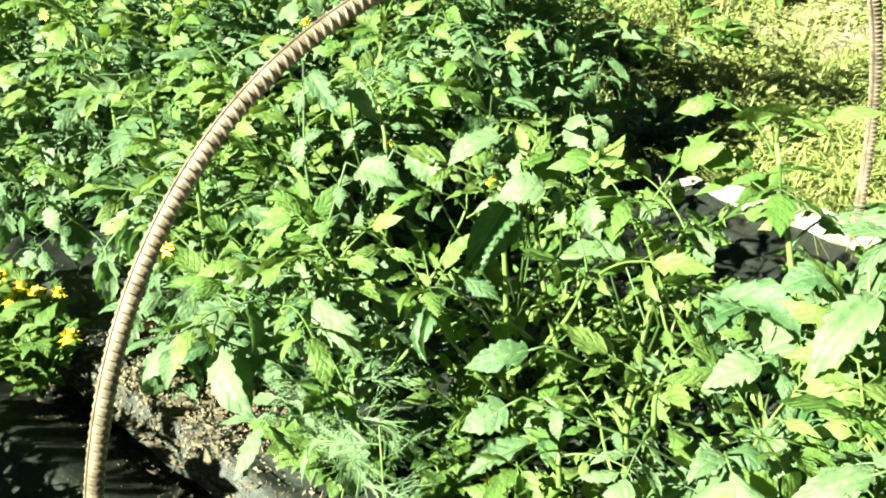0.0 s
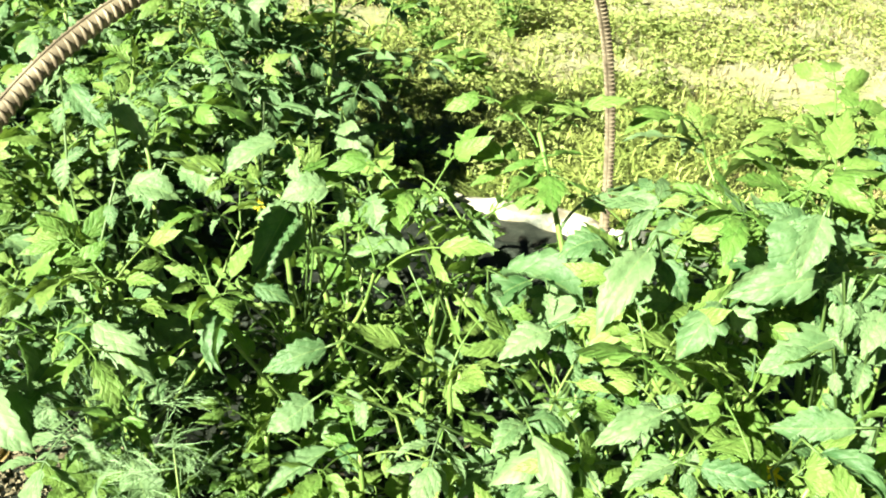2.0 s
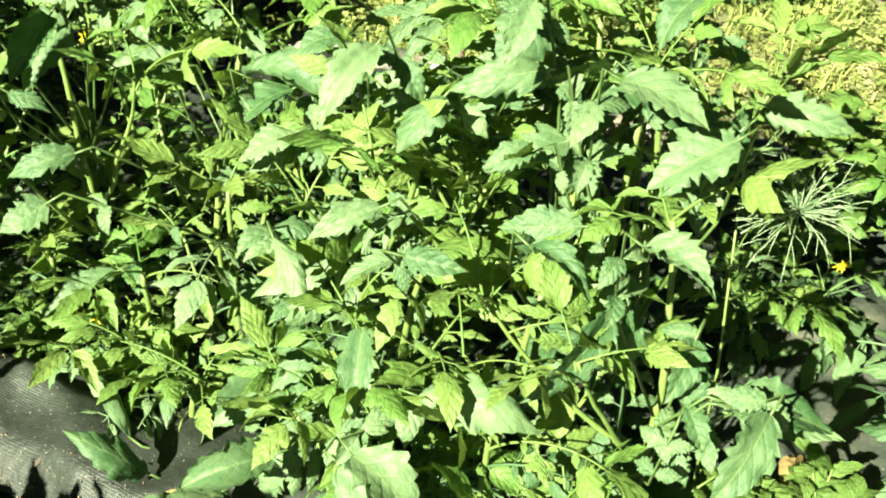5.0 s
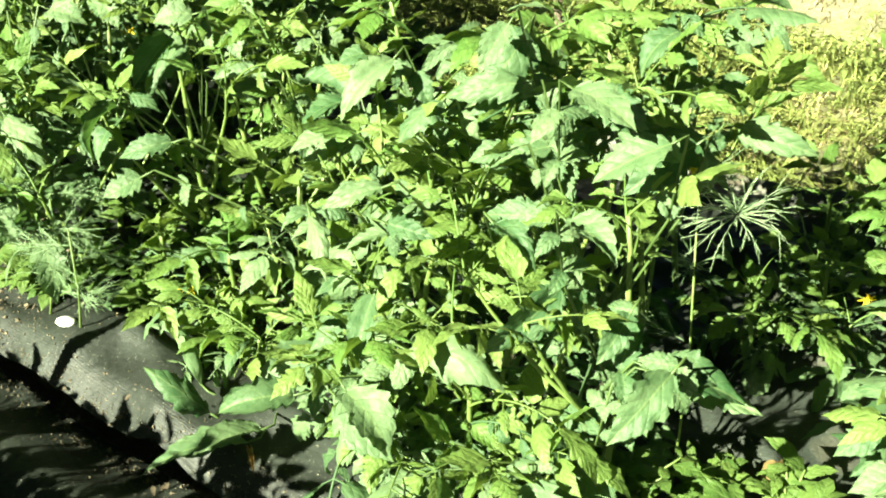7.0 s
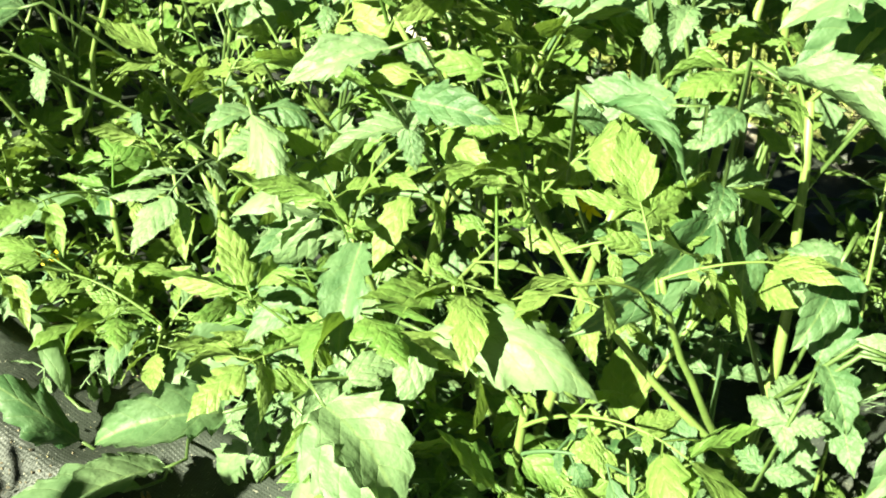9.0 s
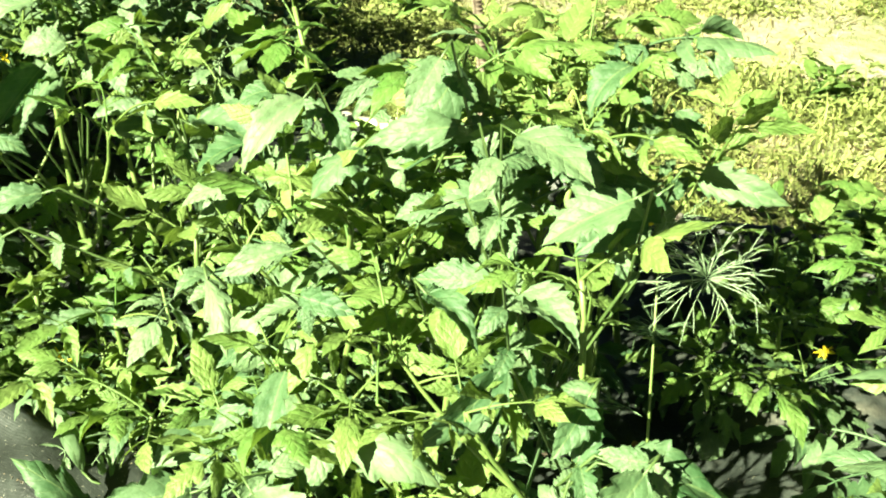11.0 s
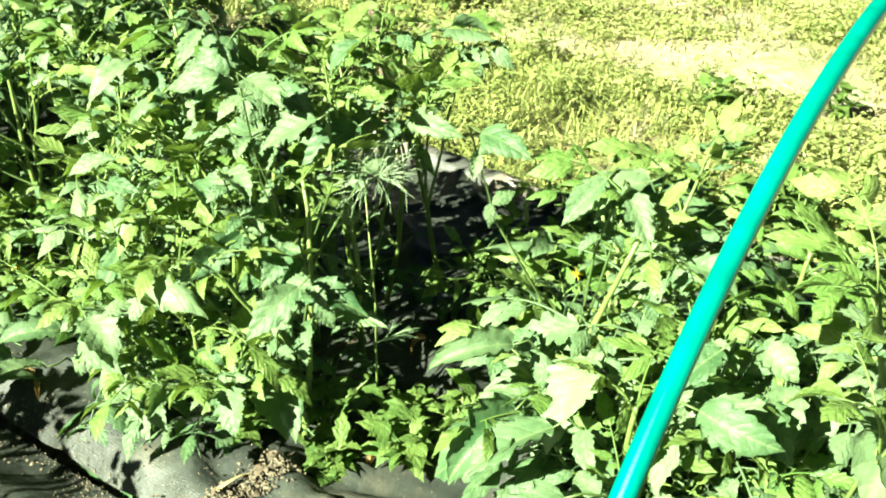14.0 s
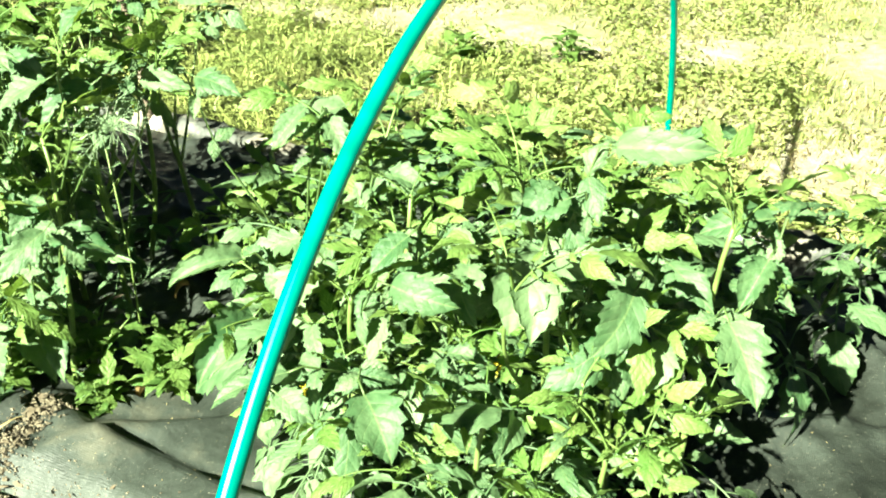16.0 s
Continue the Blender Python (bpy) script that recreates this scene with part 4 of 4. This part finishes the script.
def bushy(name, at, height, seed, stems, label, category, group, heads=0, leaf_size=1.0):
    """A low bush of thin stems with small leaves, with or without flower heads."""
    r = random.Random(seed)
    thing = empty(name, Matrix.Translation(at), label, category, group)
    for k in range(stems):
        a, lean = k * 2.4, r.uniform(0.15, 0.7)
        tip = Vector((math.cos(a) * lean, math.sin(a) * lean, 1)).normalized() * height * r.uniform(0.7, 1.1)
        b = Build()
        b.add(*tube([(0, 0, -0.01), tip * 0.5 + Vector((0, 0, 0.01)), tip], [0.0018, 0.0014, 0.0009], 5))
        part("stem", b.mesh("stem", STEM), thing)
        for j in range(7):
            t = 0.25 + 0.75 * j / 6
            m = Matrix.Translation(tip * t) @ Matrix.Rotation(j * 2.4 + a, 4, "Z") @ Matrix.Rotation(-r.uniform(0.0, 0.9), 4, "Y") @ Matrix.Scale(leaf_size * r.uniform(0.7, 1.2), 4)
            part("leaf", r.choice(WEED_LEAVES), thing, m)
        if k < heads:
            part("flower_head", HEAD, thing, Matrix.Translation(tip) @ Matrix.Rotation(r.uniform(-0.5, 0.5), 4, "X") @ Matrix.Scale(r.uniform(1.3, 1.9), 4), "bright yellow flower")
    return thing


bushy("marigold", (-0.89, 0.95, 0), 0.13, 1, 20, "low bush with bright yellow flowers at the bed's edge", "flower", "", 10)
bushy("marigold", (-0.95, 0.99, 0), 0.13, 3, 14, "low bush with bright yellow flowers at the bed's edge", "flower", "", 5)
bushy("marigold", (-0.83, 0.90, 0), 0.11, 2, 14, "low green bush with small leaves at the bed's edge", "flower", "", 1)
for k, (u, v, h) in enumerate(((0.30, 0.12, 0.07), (0.40, 0.16, 0.07), (0.46, 0.22, 0.07), (0.36, 0.2, 0.09), (-0.16, 0.14, 0.06), (-0.46, 0.08, 0.055), (-0.42, 0.09, 0.05), (-0.385, 0.125, 0.05), (-0.29, 0.14, 0.05), (0.43, 0.27, 0.06), (0.50, 0.30, 0.06))):
    bushy("weed", bed(u, v, cloth_height(u, v)), h, 20 + k, 7, "small bright green weed at the edge of the cloth", "weed", "weeds at the planting holes", 0, 0.9)


# ---- the far edge: cloth rolled up, pale in stretches ----
def roll_mesh(u0, u1, v, r, seed):
    pts, rad = [], []
    for k in range(int((u1 - u0) / 0.02)):
        u = u0 + 0.02 * k
        pts.append((u, v + 0.02 * fbm(u, 0, 2.5, seed), 0.012 + 0.008 * fbm(u, 1, 4.0, seed)))
        rad.append(r * (1 + 0.5 * fbm(u, 2, 7.0, seed)))
    vv, f = tube(pts, rad, 14)
    vv = np.array([(x, y, z) for x, y, z in vv])
    for i, (x, y, z) in enumerate(vv):
        n = 0.008 * fbm(x * 3, y * 9 + z * 9, 6.0, seed)
        vv[i] = (x, y + n, z + n)
    b = Build()
    b.add(vv, f)
    return b.mesh("cloth_roll", ROLL_CLOTH)


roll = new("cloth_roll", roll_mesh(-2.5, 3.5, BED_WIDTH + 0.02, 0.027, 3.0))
roll.matrix_basis = BED
tagged(roll, "dark grey rolled edge of the ground cloth, nearly white in stretches, on the soil", "ground cloth")


# ---- crumbs and debris ----
def crumbs(name, count, place, size, mat, label, seed):
    r = random.Random(seed)
    b = Build()
    for _ in range(count):
        u, v, z = place(r)
        s = size * r.uniform(0.4, 1.3)
        vv = np.array([(1, 0, 0), (-0.5, 0.87, 0), (-0.5, -0.87, 0), (0, 0, 1), (0, 0, -1.0)], float) * s
        vv *= np.array([r.uniform(0.6, 1.4), r.uniform(0.6, 1.4), r.uniform(0.5, 1.0)])
        a = r.random() * 6.28
        rot = np.array(((math.cos(a), -math.sin(a), 0), (math.sin(a), math.cos(a), 0), (0, 0, 1)))
        b.add(vv @ rot.T + (u, v, z + 0.3 * s), [(0, 1, 3), (1, 2, 3), (2, 0, 3), (1, 0, 4), (2, 1, 4), (0, 2, 4)])
    ob = new(name, b.mesh(name, mat, False))
    ob.matrix_basis = BED
    return tagged(ob, label, "soil", kind="stuff")


def on_seam(r):
    u, v = r.uniform(-1.6, 1.6), r.gauss(-0.005, 0.022)
    return u, v, (cloth_height(u, v) if v > 0 else path_height(u, v))


def on_cloth(r):
    u, v = r.uniform(-1.2, 1.8), r.uniform(0.02, 0.5)
    return u, v, cloth_height(u, v)


def in_patch(r):
    u, v = r.gauss(-0.68, 0.1), r.gauss(0.06, 0.05)
    return u, max(0.005, v), cloth_height(u, max(0.005, v))


crumbs("soil_crumbs", 6000, on_seam, 0.0017, CRUMB, "dry soil crumbs along the seam of the cloth", 1)
crumbs("cloth_grit", 1500, on_cloth, 0.0009, STRAW, "pale grit scattered on the cloth", 2)
crumbs("dry_litter", 3000, in_patch, 0.003, CRUMB, "brown dry litter and soil at the planting gap", 3)


def shreds(name, count, place, label, seed, length=0.035):
    """Dry bits of leaf and stalk lying about."""
    r = random.Random(seed)
    b = Build()
    for _ in range(count):
        u, v, z = place(r)
        a, L, w = r.random() * 6.28, length * r.uniform(0.3, 1.2), r.uniform(0.001, 0.004)
        vv, f, uv = leaflet(L, w * 2.5, r.uniform(-0.8, 0.8), 0.3, 0.2, 2, r, 4)
        b.add(put(vv, (u, v, z + 0.006), (math.cos(a), math.sin(a), r.uniform(-0.1, 0.35)), (0, 0, 1), r.uniform(-1, 1)), f, uv)
    ob = new(name, b.mesh(name, LITTER))
    ob.matrix_basis = BED
    return tagged(ob, label, "litter", kind="stuff")


shreds("dry_shreds", 560, in_patch, "brown dry leaf shreds on bare soil", 4, 0.018)
shreds("seam_shreds", 240, on_seam, "straw and dry leaf bits along the cloth seam", 5, 0.015)
shreds("stalk_litter", 160, lambda r: (r.gauss(0.0, 0.12), r.gauss(0.3, 0.06), 0.01), "dry yellow leaf litter round tomato stalks", 6, 0.04)

stone = Build()
vv, f = tube([(0, 0, -0.003), (0, 0, 0.001), (0, 0, 0.005), (0, 0, 0.007)], [0.009, 0.012, 0.009, 0.002], 12)
stone.add(vv * np.array((1.2, 0.8, 1)), f)
pebble = new("pebble", stone.mesh("pebble", WHITE))
pebble.matrix_basis = Matrix.Translation(bed(-0.335, 0.055, cloth_height(-0.335, 0.055) + 0.004))
tagged(pebble, "small white flat pebble lying on the dark cloth", "stone")


# ---- grass and weeds beyond the bed ----
def verdure(u, v):
    """How green the ground is: a worn pale track runs along beyond the grass strip."""
    whiter = (0.38 + 0.5 * fbm(u, v, 3.5, 11.0)) * math.exp(-((v - 2.15 - 0.1 * math.sin(u * 2.0)) / 0.16) ** 2) + 0.35 * min(1.0, max(0.0, u - 0.6)) + 0.4 * min(1.0, max(0.0, 1.6 * (u - 1.15)))
    return fbm(u, v, 1.7, 4.0) * 0.7 + 0.35 * fbm(u, v, 6.0, 2.0) + 0.16 + 0.3 * max(0.0, 1 - max(0.0, v - 1.2) / 0.6) - whiter


def grass(name, count, u0, u1, v0, v1, h0, h1, seed, mat, label, cut=-0.1):
    r = np.random.RandomState(seed)
    u, v = r.uniform(u0, u1, count), v0 + (v1 - v0) * r.uniform(0, 1, count) ** 1.6
    keep = np.array([verdure(a, c) for a, c in zip(u, v)]) > cut + 0.28 * r.uniform(-1, 1, count)
    u, v = u[keep], v[keep]
    n = len(u)
    h, a, w = r.uniform(h0, h1, n) * r.uniform(0.5, 1.0, n), r.uniform(0, 6.28, n), r.uniform(0.001, 0.0028, n)
    bend = r.uniform(0.5, 2.2, n)
    base = np.stack([u, v, np.full(n, -0.04)], 1)
    dx, dy = np.cos(a), np.sin(a)
    sidev = np.stack([-dy * w, dx * w, np.zeros(n)], 1)
    mid = base + np.stack([dx * h * bend * 0.25, dy * h * bend * 0.25, h * 0.6], 1)
    tip = base + np.stack([dx * h * bend, dy * h * bend, h * np.maximum(0.25, 1 - 0.4 * bend)], 1)
    vv = np.stack([base - sidev, base + sidev, mid + sidev * 0.8, mid - sidev * 0.8, tip], 1).reshape(-1, 3)
    faces = []
    for i in range(n):
        o = 5 * i
        faces += [(o, o + 1, o + 2, o + 3), (o + 3, o + 2, o + 4)]
    bb = Build()
    bb.add(vv, faces)
    ob = new(name, bb.mesh(name, mat))
    ob.matrix_basis = BED
    return tagged(ob, label, "grass", kind="stuff")


grass("grass", 150000, -3.5, 5.0, 1.1, 5.2, 0.02, 0.075, 1, GRASS, "sunlit green grass and weeds beyond the bed", -0.05)
grass("dry_grass", 60000, -3.5, 5.0, 1.1, 5.6, 0.02, 0.075, 2, STRAW, "dry straw and bleached grass on the soil", -0.4)


def weed_mat(name, count, seed, label):
    """A low carpet of small broad leaves in patches."""
    r = random.Random(seed)
    b = Build()
    for _ in range(count):
        u, v = r.uniform(-2.5, 4.5), 1.14 + 4.0 * r.random() ** 1.6
        if verdure(u, v) + 0.35 * fbm(u, v, 4.5, 1.0) < 0.12 + r.uniform(-0.2, 0.2):
            continue
        h = 0.006 + 0.075 * r.random() * max(0.2, min(1, fbm(u, v, 2.5, 7.0) + 0.6))
        L = r.uniform(0.008, 0.025)
        a = r.random() * 6.28
        d = Vector((math.cos(a), math.sin(a), r.uniform(-0.3, 0.5))).normalized()
        s = Vector((-math.sin(a), math.cos(a), r.uniform(-0.4, 0.4))) * L * 0.33
        p = Vector((u, v, h - 0.03))
        vv = [p, p + d * L * 0.45 + s + Vector((0, 0, 0.003)), p + d * L * 0.5, p + d * L * 0.45 - s + Vector((0, 0, 0.003)), p + d * L]
        b.add(vv, [(0, 2, 1), (0, 3, 2), (1, 2, 4), (2, 3, 4)], [(0.5, 0), (0.0, 0.5), (0.5, 0.5), (1.0, 0.5), (0.5, 1)])
    ob = new(name, b.mesh(name, LEAF_WEED))
    ob.matrix_basis = BED
    return tagged(ob, label, "weeds", kind="stuff")


weed_mat("weed_carpet", 230000, 3, "low carpet of bright green broad-leaved weeds")


def weed_clumps(name, count, seed, label):
    """Leafy weeds standing in tufts over the ground, too many to count."""
    r = random.Random(seed)
    b = Build()
    for _ in range(count):
        u, v = r.uniform(-2.3, 4.0), 1.14 + 3.6 * r.random() ** 1.3
        if verdure(u, v) + 0.4 * fbm(u, v, 3.0, 6.0) < 0.16:
            continue
        wide, tall = r.uniform(0.03, 0.085), r.uniform(0.05, 0.13)
        for _ in range(r.randint(22, 46)):
            a, t = r.random() * 6.28, r.random()
            rad = wide * math.sqrt(r.random()) * (1.1 - 0.6 * t)
            L = r.uniform(0.014, 0.034)
            p = Vector((u + rad * math.cos(a), v + rad * math.sin(a), -0.03 + tall * t))
            d = Vector((math.cos(a), math.sin(a), r.uniform(-0.5, 0.9))).normalized()
            side = Vector((-math.sin(a), math.cos(a), r.uniform(-0.5, 0.5))) * L * r.uniform(0.2, 0.34)
            vv = [p, p + d * L * 0.45 + side + Vector((0, 0, 0.004)), p + d * L * 0.5, p + d * L * 0.45 - side + Vector((0, 0, 0.004)), p + d * L - Vector((0, 0, 0.25 * L))]
            b.add(vv, [(0, 2, 1), (0, 3, 2), (1, 2, 4), (2, 3, 4)], [(0.5, 0), (0.0, 0.5), (0.5, 0.5), (1.0, 0.5), (0.5, 1)])
    ob = new(name, b.mesh(name, LEAF_WEED))
    ob.matrix_basis = BED
    return tagged(ob, label, "weeds", kind="stuff")


weed_clumps("weed_clumps", 900, 31, "tufts of pale green leafy weeds beyond the bed")
grass("tall_grass", 30000, -1.9, 0.4, 1.08, 2.0, 0.05, 0.15, 5, GRASS, "rank uncut grass along the far side of the bed", 0.12)


def grass_tuft(at, seed, label):
    r = random.Random(seed)
    thing = empty("grass_tuft", Matrix.Translation(at), label, "grass")
    for k in range(7):
        a, L = r.random() * 6.28, r.uniform(0.05, 0.12)
        b = Build()
        v, f, uv = leaflet(L, 0.0075, r.uniform(0.8, 2.0), 0.5, 0.1, 1, r, 12)
        b.add(put(v, (0, 0, 0), (math.cos(a), math.sin(a), r.uniform(0.5, 1.6)), (0, 0, 1)), f, uv)
        part("blade", b.mesh("blade", STRAW), thing)
    return thing


grass_tuft(bed(0.33, 0.012, 0.0), 1, "bleached dry grass tuft at the seam of the cloth")
grass_tuft(bed(0.30, 0.0, -0.01), 4, "bleached dry grass tuft at the seam of the cloth")


def in_clump(r):
    u, v = r.gauss(0.365, 0.014), r.uniform(-0.02, 0.12)
    return u, v, cloth_height(u, max(0.0, v)) + 0.006 * r.random()


crumbs("soil_clump", 1100, in_clump, 0.0026, CRUMB, "clods of dry soil spilled over the cloth", 9)
shreds("clump_shreds", 40, in_clump, "dry leaf bits on spilled soil", 10, 0.022)


# ---- curled dry leaves at the stalks ----
def dry_leaf(u, v, seed):
    r = random.Random(seed)
    b = Build()
    a = r.random() * 6.28
    vv, f, uv = leaflet(r.uniform(0.03, 0.055), r.uniform(0.014, 0.026), r.uniform(1.0, 2.4), r.uniform(0.5, 1.1), r.uniform(-0.6, 0.6), 4, r, 13)
    b.add(put(vv, (0, 0, 0.006), (math.cos(a), math.sin(a), 0.5), (0, 0, 1), r.uniform(-0.8, 0.8)), f, uv)
    ob = new("dry_leaf", b.mesh("dry_leaf", LEAF_WILTED))
    ob.matrix_basis = Matrix.Translation(bed(u, v, cloth_height(u, v)))
    return tagged(ob, "curled brown dry leaf lying on the ground cloth", "leaf", "dry leaves on the cloth")


for k, (u, v) in enumerate(((-0.17, 0.16), (-0.14, 0.18), (-0.19, 0.19), (0.06, 0.15), (0.09, 0.16), (0.05, 0.18), (0.10, 0.19), (0.44, 0.22), (0.46, 0.24), (0.42, 0.26), (-0.02, 0.05), (0.0, 0.04), (0.33, 0.45), (0.48, 0.36), (-0.6, 0.08), (-0.66, 0.1), (-0.72, 0.07), (-0.62, 0.13))):
    dry_leaf(u, v, 300 + k)
r = random.Random(77)
for k in range(18):
    u, v = r.uniform(-1.3, 2.2), 1.12 + 1.1 * r.random() ** 1.4
    bushy("weed", bed(u, v, -0.03), r.uniform(0.08, 0.17), 400 + k, 8, "leafy green weed in the grass beyond the bed", "weed", "weeds beyond the bed", 0, r.uniform(0.9, 1.4))


def dry_stalk(at, to, radius, seed, label):
    """A pale dry stalk lying bent on the ground."""
    r = random.Random(seed)
    a, c = Vector(at), Vector(to)
    pts = [a.lerp(c, k / 6) + Vector((r.uniform(-0.004, 0.004), r.uniform(-0.004, 0.004), 0.012 * math.sin(math.pi * k / 6))) for k in range(7)]
    b = Build()
    b.add(*tube([p - a for p in pts], [radius * (1.1 - 0.1 * k) for k in range(7)], 8))
    ob = new("dry_stalk", b.mesh("dry_stalk", STRAW))
    ob.matrix_basis = Matrix.Translation(a)
    return tagged(ob, label, "stalk", "dry stalks at the planting gap")


dry_stalk((-0.745, 0.962, 0.03), (-0.700, 1.050, 0.05), 0.0062, 1, "thick pale dry stalk lying at the planting gap")
dry_stalk((-0.690, 1.060, 0.03), (-0.615, 1.030, 0.05), 0.004, 2, "bent pale dry stalk beside a tomato plant")


def sprig(at, height, seed):
    """A thin upright stem with small pale buds along it."""
    r = random.Random(seed)
    thing = empty("flowering_sprig", Matrix.Translation(at), "thin weed sprig with small pale buds beside the cloth", "weed")
    b = Build()
    b.add(*tube([(0, 0, -0.02), (0.003, 0, height * 0.5), (0, 0.002, height)], [0.0011, 0.0009, 0.0006], 6))
    part("stem", b.mesh("stem", STEM), thing)
    bud = Build()
    bud.add(*tube([(0, 0, -0.003), (0, 0, -0.001), (0, 0, 0.002), (0, 0, 0.004)], [0.0008, 0.0022, 0.002, 0.0005], 7))
    me = bud.mesh("bud", DILL_PALE)
    for k in range(9):
        a = k * 2.4
        part("bud", me, thing, Matrix.Translation((0.004 * math.cos(a), 0.004 * math.sin(a), height * (0.55 + 0.05 * k))) @ Matrix.Rotation(0.8 * math.cos(a), 4, "Y"))
    return thing


sprig((-0.607, 0.68, -0.02), 0.09, 3)
